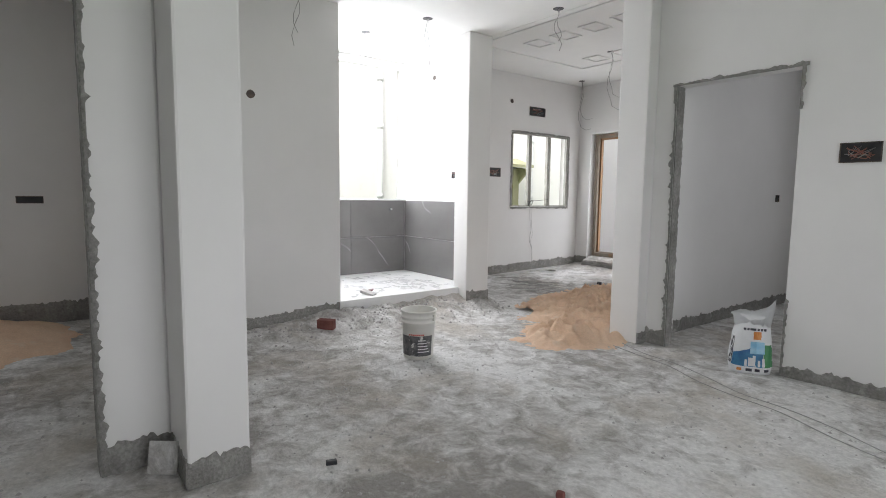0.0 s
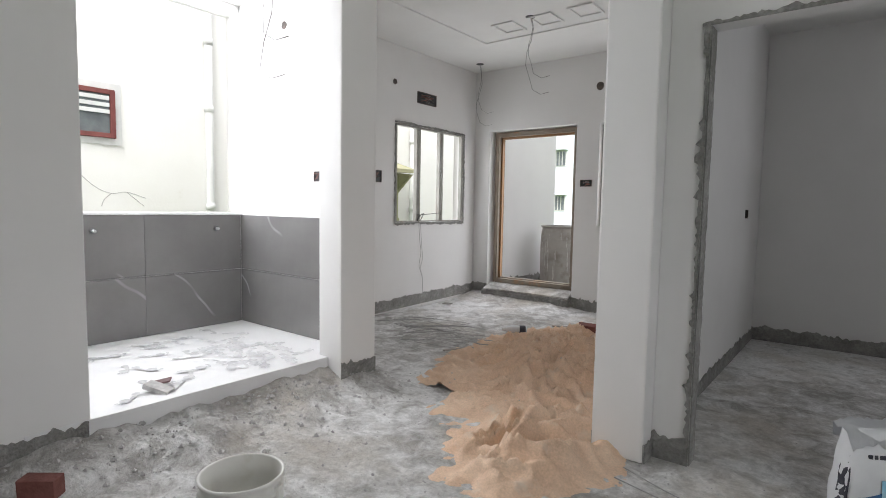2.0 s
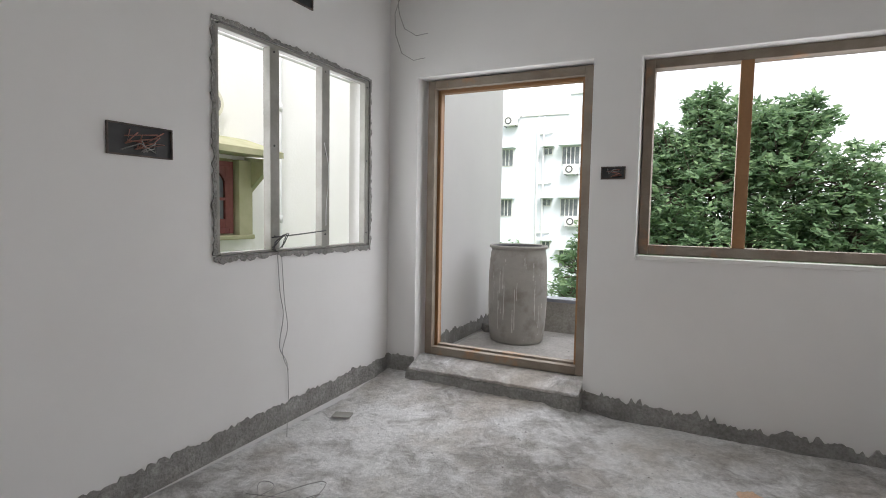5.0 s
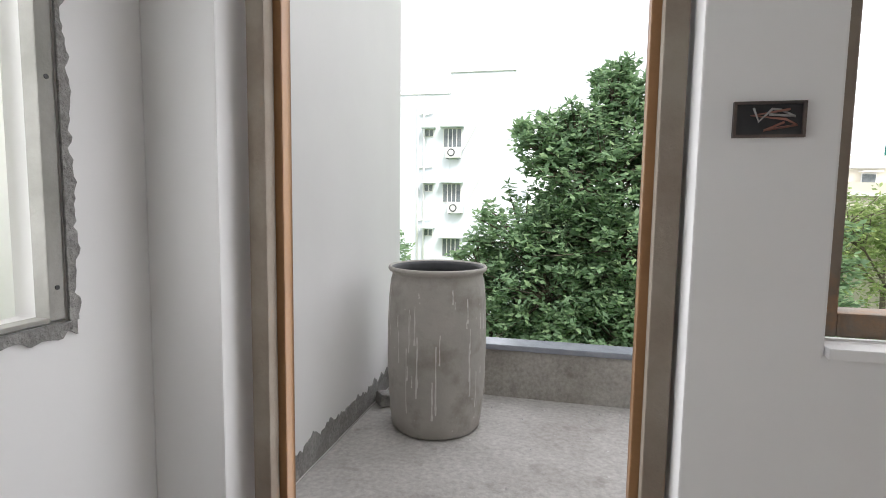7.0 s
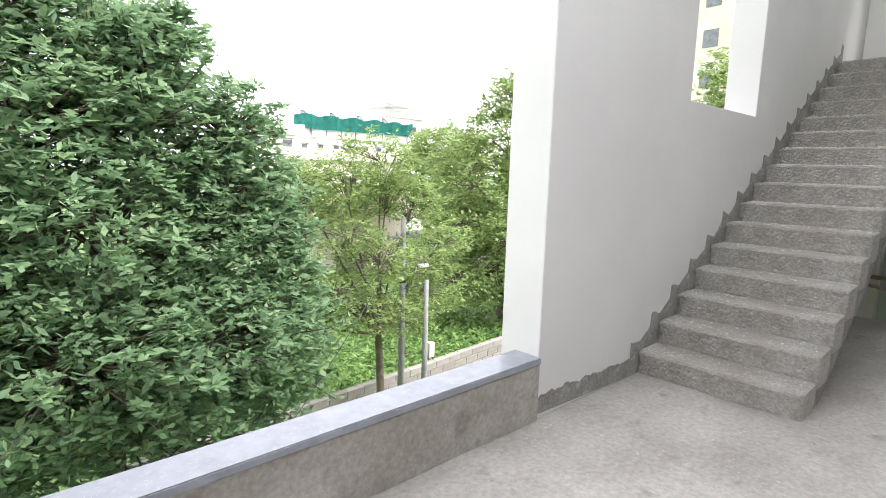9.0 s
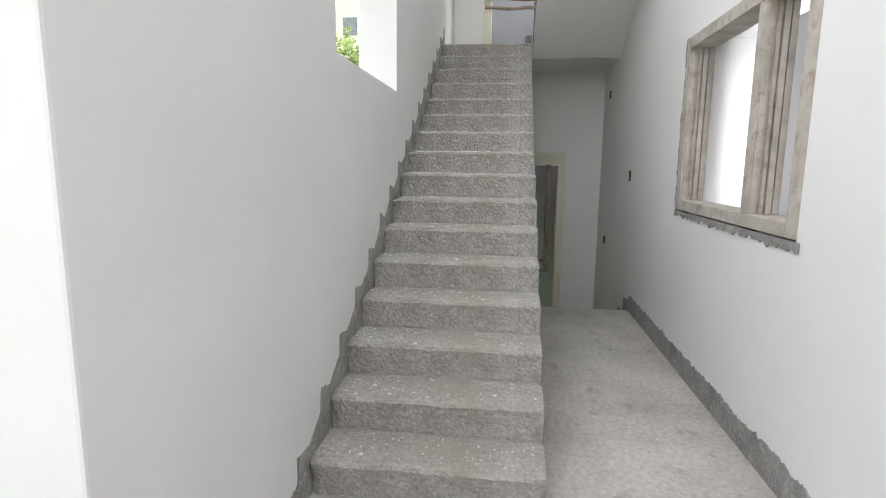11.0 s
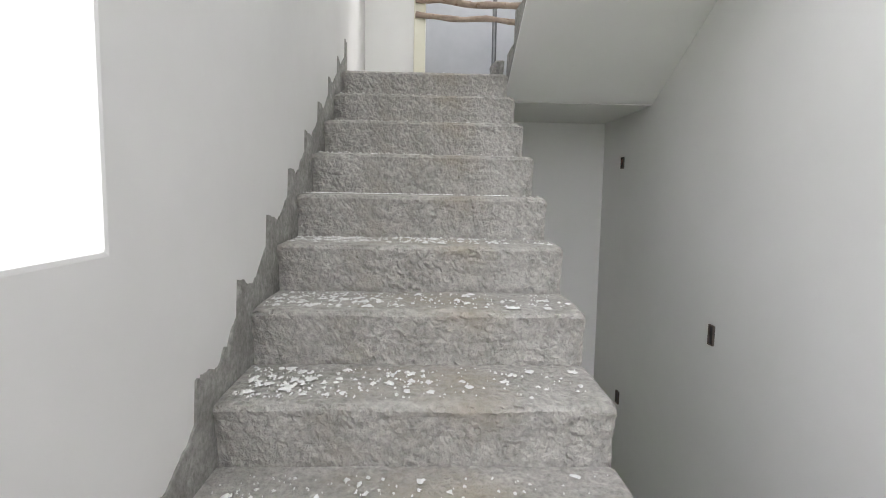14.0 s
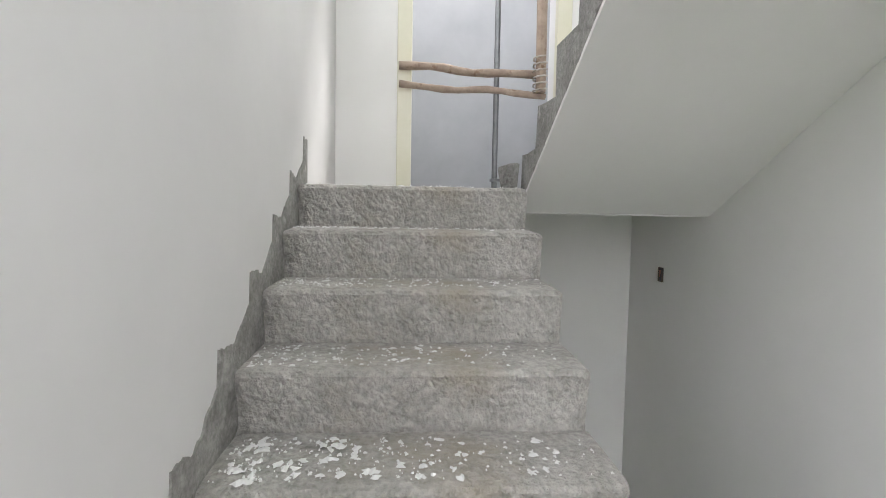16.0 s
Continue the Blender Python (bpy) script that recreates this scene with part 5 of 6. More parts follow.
def wall_hole(x, y, z, facing, r, label):
    # a closed disc on the wall; the hole's shade is its dark colour
    bm = bmesh.new()
    n = 16
    c = bm.verts.new((0, 0.003, 0))
    ring = [bm.verts.new((r * (1 + 0.25 * noise.noise(Vector((k, x, z)))) * math.cos(2 * math.pi * k / n), 0.004, r * (1 + 0.25 * noise.noise(Vector((k, z, 3)))) * math.sin(2 * math.pi * k / n))) for k in range(n)]
    back = [bm.verts.new((v.co.x, -0.004, v.co.z)) for v in ring]
    for k in range(n):
        bm.faces.new((c, ring[k], ring[(k + 1) % n]))
        bm.faces.new((ring[k], back[k], back[(k + 1) % n], ring[(k + 1) % n]))
    bmesh.ops.recalc_face_normals(bm, faces=bm.faces)
    ob = new("wall_hole", mesh_of(bm, "wall_hole", RUST_HOLE))
    ob.matrix_world = pose(x, y, z, 0, 0, facing)
    return tagged(ob, label, "hole", "wall holes")


wall_hole(1.54, -6.17, 2.06, WESTF, 0.035, "dark round hole knocked in the putty wall")
wall_hole(0.0, -1.65, 2.715, WESTF, 0.032, "dark round conduit hole in the wall")
wall_hole(1.81, 0.0, 2.745, SOUTHF, 0.048, "dark round conduit hole above the window")
wall_hole(0.70, -3.66, 2.675, SOUTHF, 0.03, "dark round conduit hole in the wall")


def tap_stub(y, z):
    t = thing("pipe_stub", 0.062, y, z, "short chrome pipe stub in the tiles", "pipe stub", -90, group="pipe stubs")
    part("collar", tube([(0, 0, 0), (0, 0.012, 0)], 0.022, 14), STEEL, t)
    part("stub", tube([(0, 0.012, 0), (0, 0.035, 0)], 0.012, 12), PIPEW, t)


tap_stub(-3.90, 1.05)
tap_stub(-4.83, 1.05)

# ---- balcony and stairs ----
def plastic_drum(x, y, rz):
    t = thing("plastic_drum", x, y, 0.0, "cement-splashed open grey plastic drum", "drum", rz)
    prof = [(0, 0.0), (0.255, 0.0), (0.272, 0.018), (0.285, 0.10), (0.297, 0.25), (0.303, 0.45), (0.302, 0.62), (0.296, 0.78), (0.285, 0.88), (0.276, 0.915),
            (0.279, 0.932), (0.294, 0.936), (0.301, 0.946), (0.300, 0.958), (0.293, 0.965), (0.285, 0.962), (0.281, 0.950), (0.275, 0.935), (0.272, 0.90), (0.288, 0.78), (0.294, 0.60), (0.290, 0.25), (0.262, 0.03), (0, 0.022)]
    bm = lathe(prof, 56)
    for v in bm.verts:
        v.co.xy *= 1 + 0.006 * noise.noise(v.co * 4)
        v.co.z *= 1.035
    part("body", bm, DRUM, t, smooth=True)
    # inner skin in a near-black colour
    bm = lathe([(0.0, 0.05), (0.262, 0.05), (0.289, 0.25), (0.2925, 0.60), (0.2865, 0.78), (0.2705, 0.90), (0.2735, 0.94), (0.2800, 0.957), (0.2790, 0.957), (0.2715, 0.94), (0.2685, 0.90), (0.2845, 0.78), (0.2905, 0.60), (0.287, 0.25), (0.258, 0.054), (0.0, 0.054)], 40)
    for v in bm.verts:
        v.co.z *= 1.035
    part("lining", bm, DARKIN, t, "dark inner surface", smooth=True)
    rg = random.Random(2)
    for k in range(58):
        bm = bmesh.new()
        a, z1 = rg.uniform(0, 6.28), rg.uniform(0.35, 0.9)
        ln, w = rg.uniform(0.04, 0.55) ** 1.5, rg.uniform(0.0016, 0.0042)
        rows = []
        for j in range(11):
            z = z1 - ln * j / 10
            r = 0.303 - 0.018 * max(0, (z - 0.62) / 0.28) ** 1.6 - 0.020 * max(0, (0.30 - z) / 0.25) ** 1.6 + 0.0035
            ww = w * (1 if j < 9 else 1.5) * rg.uniform(0.4, 1.4)
            a += rg.uniform(-0.004, 0.004)
            rows.append([bm.verts.new((r * math.cos(a + s * ww / r), r * math.sin(a + s * ww / r), z)) for s in (-1, 1)])
        for p, q in zip(rows, rows[1:]):
            bm.faces.new((p[0], p[1], q[1], q[0]))
        part("lime_drip", bm, DRIP, t)
    return t


plastic_drum(0.475, 1.785, 30)


def barricade(zb, dark=False):
    t = thing("log_barricade", 0, 0, 0, "two rough logs tied across the lift opening", "barricade", group="lift barricades")
    for k, (z, r) in enumerate(((zb + 0.855, 0.027), (zb + 0.73, 0.023))):
        pts = [(10.54 + 0.012 * math.sin(j * 1.7 + k), 1.92 - 0.99 * j / 10, z + 0.010 * math.sin(j * 0.9 + 2 * k) - 0.004 * j) for j in range(11)]
        part("log", tube(pts, [r * (1 + 0.12 * math.sin(j * 2.3 + k)) for j in range(11)], 12), LOG, t, smooth=True)
    part("timber_post", tube([(10.50, 0.97, zb + 0.70), (10.505, 0.975, zb + 1.4), (10.51, 0.98, zb + 2.2)], [0.034, 0.036, 0.034], 10), LOG, t, "upright dark timber post")
    rope = []
    for j in range(40):
        rope.append((10.51 + 0.048 * math.cos(j * 0.9), 0.975 + 0.048 * math.sin(j * 0.9), zb + 0.695 + 0.0062 * j))
    part("rope_tie", tube(rope, 0.006, 5), BAREW, t, "coarse coir rope tie", smooth=True)
    return t


for zb in (-0.712, 2.866):
    barricade(zb)
    pipe = thing("steel_prop", 10.72, 1.235, zb, "thin dark steel guide rail in the lift opening", "steel prop", group="steel props")
    part("tube", tube([(0, 0, 0), (0, 0, 2.6)], 0.020, 12), STEEL, pipe)
    part("clamp", boxes((-0.03, 0.03, -0.045, 0.03, 0.11, 0.13), bevel=0.004), STEEL, pipe)
# broken concrete lump at the head of the stairs
bm = boxes((-0.08, 0.10, -0.035, 0.035, 0, 0.13), bevel=0.02)
bmesh.ops.subdivide_edges(bm, edges=bm.edges[:], cuts=2)
for v in bm.verts:
    v.co += Vector((noise.noise(v.co * 12), noise.noise(v.co * 12 + Vector((3, 0, 0))), noise.noise(v.co * 12 + Vector((0, 7, 0))))) * 0.018
ob = new("concrete_lump", mesh_of(bm, "concrete_lump", CEMENT))
ob.matrix_world = pose(9.60, 1.345, 2.861)
tagged(ob, "broken raw concrete stub at the stair head", "concrete lump")


# ---- neighbouring house, seen through the wash opening and the window ----
GZ = -6.0
nh = thing("neighbour_house", 0, 0, 0, "cream plastered neighbouring house with maroon windows", "house")
part("wall", boxes((-6.0, -2.0, -14.0, 2.4, GZ, 6.5), bevel=0.01), NEIGH, nh)


def maroon_window(y0, y1, z0, z1, louvre, deep=0.0):
    w = part("window", boxes((-2.0, -1.985, y0 - (0.07 if louvre else 0.03), y1 + (0.07 if louvre else 0.03), z0 - (0.07 if louvre else 0.03), z1 + (0.07 if louvre else 0.03))), PIPEW if louvre else NGREEN, nh, "maroon painted wooden window")
    x0, x1 = -1.985, -1.945
    for s in ((x0, x1, y0, y0 + 0.05, z0, z1), (x0, x1, y1 - 0.05, y1, z0, z1), (x0, x1, y0 + 0.05, y1 - 0.05, z1 - 0.05, z1), (x0, x1, y0 + 0.05, y1 - 0.05, z0, z0 + 0.05)):
        part("frame_bar", boxes(s, bevel=0.004), NRED, w)
    part("pane", boxes((-1.983, -1.972, y0 + 0.05, y1 - 0.05, z0 + 0.05, z1 - 0.05)), GLASSD, w)
    if louvre:
        for k in range(3):
            z = z1 - 0.10 - 0.07 * k
            part("louvre", boxes((-1.972, -1.95, y0 + 0.055, y1 - 0.055, z - 0.012, z + 0.03), bevel=0.003), PIPEW, w)
    else:
        ym = (y0 + y1) / 2
        for ya, yb in ((y0 + 0.05, ym - 0.004), (ym + 0.004, y1 - 0.05)):
            zb, zt, st = z0 + 0.05, z1 - 0.05, 0.05
            for spec in ((ya, ya + st, zb, zt), (yb - st, yb, zb, zt), (ya + st, yb - st, zb, zb + 0.09), ((ya + yb) / 2 - 0.011, (ya + yb) / 2 + 0.011, zb + 0.09, zt - 0.06),
                         (ya + st, yb - st, (zb + zt) / 2 - 0.03, (zb + zt) / 2)):
                part("casement_bar", boxes((-1.971, -1.942, *spec), bevel=0.003), NRED, w)
            bm, rows = bmesh.new(), []
            for k in range(13):
                u = k / 12
                yy = ya + st + (yb - ya - 2 * st) * u
                zl = zt - 0.15 + 0.09 * math.sin(math.pi * u) ** 0.7
                rows.append([bm.verts.new((xx, yy, zz)) for xx, zz in ((-1.971, zl), (-1.944, zl), (-1.944, zt), (-1.971, zt))])
            for p, q in zip(rows, rows[1:]):
                for k in range(4):
                    bm.faces.new((p[k], p[(k + 1) % 4], q[(k + 1) % 4], q[k]))
            bmesh.ops.recalc_face_normals(bm, faces=bm.faces)
            part("arch_head", bm, NRED, w, "arched head of the casement")


maroon_window(-4.50, -3.905, 1.935, 2.44, True)
maroon_window(-0.46, 0.255, 1.08, 1.775, False)
part("window_surround", boxes((-2.0, -1.90, 0.29, 0.46, 1.03, 1.80), bevel=0.01), NGREEN, nh, "olive window surround")
part("window_surround", boxes((-2.0, -1.88, -0.7, 0.47, 1.02, 1.065), bevel=0.01), NGREEN, nh, "olive window sill")
bm = bmesh.new()
prof = [(-2.0, 2.02), (-1.50, 1.87), (-1.50, 1.815), (-2.0, 1.845)]
va = [bm.verts.new((x, -0.78, z)) for x, z in prof]
vb = [bm.verts.new((x, 0.47, z)) for x, z in prof]
for k in range(4):
    bm.faces.new((va[k], va[(k + 1) % 4], vb[(k + 1) % 4], vb[k]))
bm.faces.new(va)
bm.faces.new(vb[::-1])
bmesh.ops.recalc_face_normals(bm, faces=bm.faces)
part("sunshade", bm, NGREEN, nh, "olive edged concrete sunshade")
bm = bmesh.new()
va = [bm.verts.new(v) for v in ((-1.99, 0.44, 1.84), (-1.60, 0.44, 1.80), (-1.99, 0.44, 1.45), (-1.99, 0.50, 1.84), (-1.60, 0.50, 1.80), (-1.99, 0.50, 1.45))]
for f in ((0, 1, 2), (3, 5, 4), (0, 3, 4, 1), (1, 4, 5, 2), (2, 5, 3, 0)):
    bm.faces.new([va[i] for i in f])
part("sunshade_bracket", bm, NGREEN, nh)
vent = part("round_vent", tube([(-2.0, -0.008, 2.30), (-1.93, -0.008, 2.30)], 0.145, 28), CREAMF, nh, "round plaster ventilator")
part("vent_hole", tube([(-1.928, -0.008, 2.30), (-1.922, -0.008, 2.30)], 0.105, 24), CEMENT, vent)
part("vent_blade", boxes((-1.922, -1.912, -0.058, 0.042, 2.23, 2.32), bevel=0.01), PIPEW, vent)
for yy, zz0 in ((-2.87, GZ), (0.85, GZ)):
    pp = part("drain_pipe", tube([(-1.94, yy, zz0), (-1.94, yy, 6.5)], 0.045, 12), PIPEW, nh, smooth=True)
    for zc in (1.22, 2.40, 3.2):
        part("pipe_collar", tube([(-1.94, yy, zc - 0.04), (-1.94, yy, zc + 0.04)], 0.055, 12), PIPEW, pp, smooth=True)
loose_wire("house_cable", [(-1.93, -0.05, 2.9), (-1.92, -0.06, 2.6), (-1.93, -0.10, 2.42), (-1.91, -0.12, 2.33)], "thin dark cable on the neighbour's wall", BLACK, 0.004)


# ---- pale apartment block across the plot ----
def apartment():
    t = thing("apartment_block", 0, 0, 0, "pale bluish-white apartment block with air conditioners", "building")
    FY = 27.5
    part("wall", boxes((-15.0, -5.55, FY, FY + 10, GZ - 1, 6.32), bevel=0.02), BLDG, t)
    part("wall", boxes((-5.549, -2.05, FY - 0.004, FY + 9, GZ - 1, 7.42), bevel=0.02), BLDG, t)
    part("roof_edge", boxes((-15.0, -5.56, FY - 0.06, FY, 6.30, 6.38)), FARW, t)
    part("roof_edge", boxes((-5.6, -2.0, FY - 0.07, FY + 0.02, 7.40, 7.48)), FARW, t)
    # no real opening: a flat near-black panel carries its shade
    part("plinth_opening", boxes((-9.6, -7.2, FY - 0.02, FY + 0.01, -5.9, -4.35)), DARKIN, t, "dark flat panel painted as a shaded parking opening")
    for x, w, h, zs in ((-5.41, 0.95, 0.95, (3.93, 0.95, -2.05)), (-9.36, 0.90, 0.95, (3.90, 0.88)), (-12.6, 0.9, 0.95, (3.9, 0.88, -2.05)), (-6.72, 0.42, 0.34, (4.20, 1.22, -1.25))):
        for z in zs:
            win = part("window", boxes((x - w / 2 - 0.05, x + w / 2 + 0.05, FY - 0.035, FY + 0.02, z - h / 2 - 0.05, z + h / 2 + 0.05)), FARW, t)
            part("pane", boxes((x - w / 2, x + w / 2, FY - 0.05, FY - 0.036, z - h / 2, z + h / 2)), GLASSD, win)
            nb = 3 if w > 0.5 else 1
            for k in range(nb):
                xx = x - w / 2 + w * (k + 1) / (nb + 1)
                part("window_bar", boxes((xx - 0.025, xx + 0.025, FY - 0.07, FY - 0.051, z - h / 2, z + h / 2)), FARW, win)
            if w > 0.5:
                for k in range(2):
                    zz = z - h / 2 + h * (k + 1) / 3
                    part("window_bar", boxes((x - w / 2, x + w / 2, FY - 0.068, FY - 0.052, zz - 0.012, zz + 0.012)), STEEL, win)
            part("sunshade", boxes((x - w / 2 - 0.18, x + w / 2 + 0.18, FY - 0.55, FY, z + h / 2 + 0.08, z + h / 2 + 0.16)), BLDG, t)
    for x, z in ((-5.30, 3.12), (-5.15, 0.14), (-9.02, 6.05)):
        ac = part("air_conditioner", boxes((x - 0.42, x + 0.42, FY - 0.42, FY - 0.08, z - 0.28, z + 0.28), bevel=0.02), FARW, t, "white outdoor air conditioner unit")
        part("fan_grille", tube([(x - 0.10, FY - 0.435, z), (x - 0.10, FY - 0.421, z)], 0.21, 20), DARKIN, ac)
        part("fan_hub", tube([(x - 0.10, FY - 0.445, z), (x - 0.10, FY - 0.436, z)], 0.14, 16), FARW, ac)
        part("bracket", boxes((x - 0.36, x - 0.32, FY - 0.40, FY, z - 0.33, z - 0.285)), STEEL, ac)
        part("bracket", boxes((x + 0.32, x + 0.36, FY - 0.40, FY, z - 0.33, z - 0.285)), STEEL, ac)
        part("hose", tube([(x + 0.44, FY - 0.2, z + 0.1), (x + 0.62, FY - 0.06, z + 0.4), (x + 0.95, FY - 0.05, z + 1.0), (x + 1.25, FY - 0.05, z + 1.6)], 0.03, 6), FARW, ac)
    for x in (-7.35, -7.0):
        pp = part("drain_pipe", tube([(x, FY - 0.09, GZ), (x, FY - 0.09, 6.2)], 0.06, 10), PIPEW, t, smooth=True)
        for z in (-4, -0.6, 2.3, 5.2):
            part("pipe_branch", tube([(x, FY - 0.09, z), (x + 0.5, FY - 0.07, z + 0.08)], 0.05, 8), PIPEW, pp)
    t.matrix_world = pose(0.38, 0, 0.80)
    for k in range(3):
        part("side_rib", boxes((-2.06, -1.86, FY + 1.5 + 2.2 * k, FY + 1.8 + 2.2 * k, GZ, 7.0)), BLDG, t)
    return t


apartment()


# ---- far houses ----
def far_house(name, x0, x1, y0, y1, z1, material, label, rows=(), net=None, rz=0):
    t = thing(name, 0, 0, 0, label, "house", group="far houses")
    part("wall", boxes((x0, x1, y0, y1, GZ, z1), bevel=0.03), material, t)
    part("roof", boxes((x0 - 0.25, x1 + 0.25, y0 - 0.25, y1 + 0.25, z1, z1 + 0.18)), FARW, t)
    part("roof_parapet", boxes((x0 - 0.2, x1 + 0.2, y0 - 0.2, y0 - 0.05, z1 + 0.18, z1 + 0.75)), material, t)
    for zc, n, w, h in rows:
        for k in range(n):
            x = x0 + (x1 - x0) * (k + 0.5) / n
            wn_ = part("window", boxes((x - w / 2 - 0.06, x + w / 2 + 0.06, y0 - 0.05, y0 + 0.02, zc - h / 2 - 0.06, zc + h / 2 + 0.06)), FARW, t)
            part("pane", boxes((x - w / 2, x + w / 2, y0 - 0.08, y0 - 0.051, zc - h / 2, zc + h / 2)), GLASSD, wn_)
            part("sunshade", boxes((x - w / 2 - 0.2, x + w / 2 + 0.2, y0 - 0.5, y0, zc + h / 2 + 0.12, zc + h / 2 + 0.2)), FARW, t)
    return t


gh = far_house("white_house", 24.0, 39.0, 46.0, 58.0, 3.2, FARW, "white house with a green shade net on its roof", ((2.2, 9, 0.5, 0.6), (-1.0, 5, 1.2, 1.2)))
bm = bmesh.new()
rows = []
for i in range(41):
    x = 23.6 + 13.4 * i / 40
    s = 0.10 * math.sin(i * 0.9) + 0.06 * math.sin(i * 2.3)
    rows.append([bm.verts.new((x, 45.6 + s, 3.9 - 0.1 * s)), bm.verts.new((x, 45.5 + s, 5.0 + 0.25 * abs(math.sin(i * 0.42)) - 0.02 * i * 0.0))])
for a, b in zip(rows, rows[1:]):
    bm.faces.new((a[0], b[0], b[1], a[1]))
bmesh.ops.solidify(bm, geom=bm.faces[:], thickness=0.03)
part("shade_net", bm, NET, gh, "green shade net round the roof")
for k in range(9):
    part("net_post", tube([(23.8 + 1.6 * k, 45.75, 3.3), (23.8 + 1.6 * k, 45.75, 5.2)], 0.05, 6), STEEL, gh)
for k in range(4):
    part("dish_antenna", lathe([(0.02, 0), (0.35, 0.08), (0.45, 0.2), (0.43, 0.2), (0.33, 0.1), (0.0, 0.03)], 16), STEEL, gh).matrix_world = pose(25.5 + 3.1 * k, 47.5, 5.3, 50, 0, 20)
gh.matrix_world = pose(0.5, 0, 0.95)
th = far_house("stair_tower_house", 35.0, 40.2, 48.0, 56.0, 6.5, FARW, "white house tower with a slanted roof slab", ((5.2, 2, 0.6, 0.7), (2.0, 2, 0.9, 1.2)))
part("roof_slab", tube([(34.0, 47.0, 7.9), (37.2, 47.0, 7.55), (39.9, 47.0, 6.9)], 0.16, 8), FARW, th)
part("roof_slab", boxes((34.4, 37.8, 47.0, 52.0, 7.5, 7.75)), FARW, th)
th.matrix_world = pose(0.9, 0, 0.45)
far_house("cream_house", 13.5, 27.0, 33.0, 42.0, 1.9, FARC, "cream house with a flat roof", ((0.2, 4, 1.0, 1.0),))
far_house("cream_house", 15.5, 19.8, 36.0, 41.0, 3.6, FARC, "cream house with a small roof storey", ((2.9, 2, 0.7, 0.7),))
far_house("grey_house", 41.0, 52.0, 52.0, 60.0, 6.0, FARW, "pale far house behind the trees", ((4.0, 3, 0.9, 1.0),))
far_house("white_apartment", 48.0, 62.0, 13.5, 24.0, 17.0, FARC, "tall cream apartment house behind trees", ((3.0, 5, 1.2, 1.4), (6.2, 5, 1.2, 1.4), (9.4, 5, 1.2, 1.4), (12.6, 5, 1.2, 1.4), (15.4, 5, 1.2, 1.4)))
for k in range(4):
    for j in range(5):
        part("side_window", boxes((47.94, 48.02, 14.5 + 2.4 * k, 15.7 + 2.4 * k, 2.4 + 3.2 * j, 3.8 + 3.2 * j)), GLASSD, bpy.data.objects["white_apartment"])


# ---- ground, walls, poles ----
def ground_z(x, y):
    return GZ + 0.12 * noise.noise(Vector((x * 0.25, y * 0.25, 0))) + 0.05 * noise.noise(Vector((x, y, 3)))


sheet("ground", grid_sheet(-40, 90, 2.0, 110, 1.2, ground_z), GROUND, "overgrown plot with weeds and bare earth", "ground")
setting("ground_far", boxes((-700, 700, -700, 900, GZ - 0.9, GZ - 0.5)), GROUND, "flat ground reaching the horizon", "ground")
setting("ground_earth", boxes((24.0, 33.0, 30.5, 33.5, GZ - 0.2, GZ + 0.35), bevel=0.1), EARTH, "bare reddish earth behind the far wall", "ground")


def block_wall(name, p0, p1, h, label):
    """A wall of rough blocks in courses, each block a piece."""
    p0, p1 = Vector((*p0, 0)), Vector((*p1, 0))
    L = (p1 - p0).length
    ang = math.degrees(math.atan2(p1.y - p0.y, p1.x - p0.x))
    w = tagged(new(name), label, "boundary wall", kind="structure")
    w.matrix_world = pose(p0.x, p0.y, GZ, 0, 0, ang)
    core = boxes((0, L, -0.09, 0.09, -0.3, h - 0.02))
    part("mortar_core", core, BLOCKW, w)
    shapes = []
    for s in range(4):
        bm = boxes((0.01, 0.58, -0.115, 0.115, 0.012, 0.24), bevel=0.018)
        for v in bm.verts:
            v.co += Vector((noise.noise(v.co * 5 + Vector((s, 0, 0))), noise.noise(v.co * 5 + Vector((0, s, 3))), noise.noise(v.co * 5 + Vector((2, 0, s))))) * 0.015
        shapes.append(mesh_of(bm, "block", BLOCKW))
    rg = random.Random(len(name))
    for r in range(int(h / 0.25)):
        for k in range(int(L / 0.6)):
            b = new("block", shapes[rg.randrange(4)])
            b.parent = w
            b.matrix_local = pose(0.6 * k + (0.3 if r % 2 else 0), 0.01 * rg.random(), 0.25 * r)
    return w


block_wall("boundary_wall", (3.0, 12.35), (26.0, 14.2), 1.25, "weathered grey block boundary wall along the plot")
block_wall("boundary_wall_far", (18.0, 35.0), (36.0, 23.0), 1.25, "weathered grey block wall across the plot")


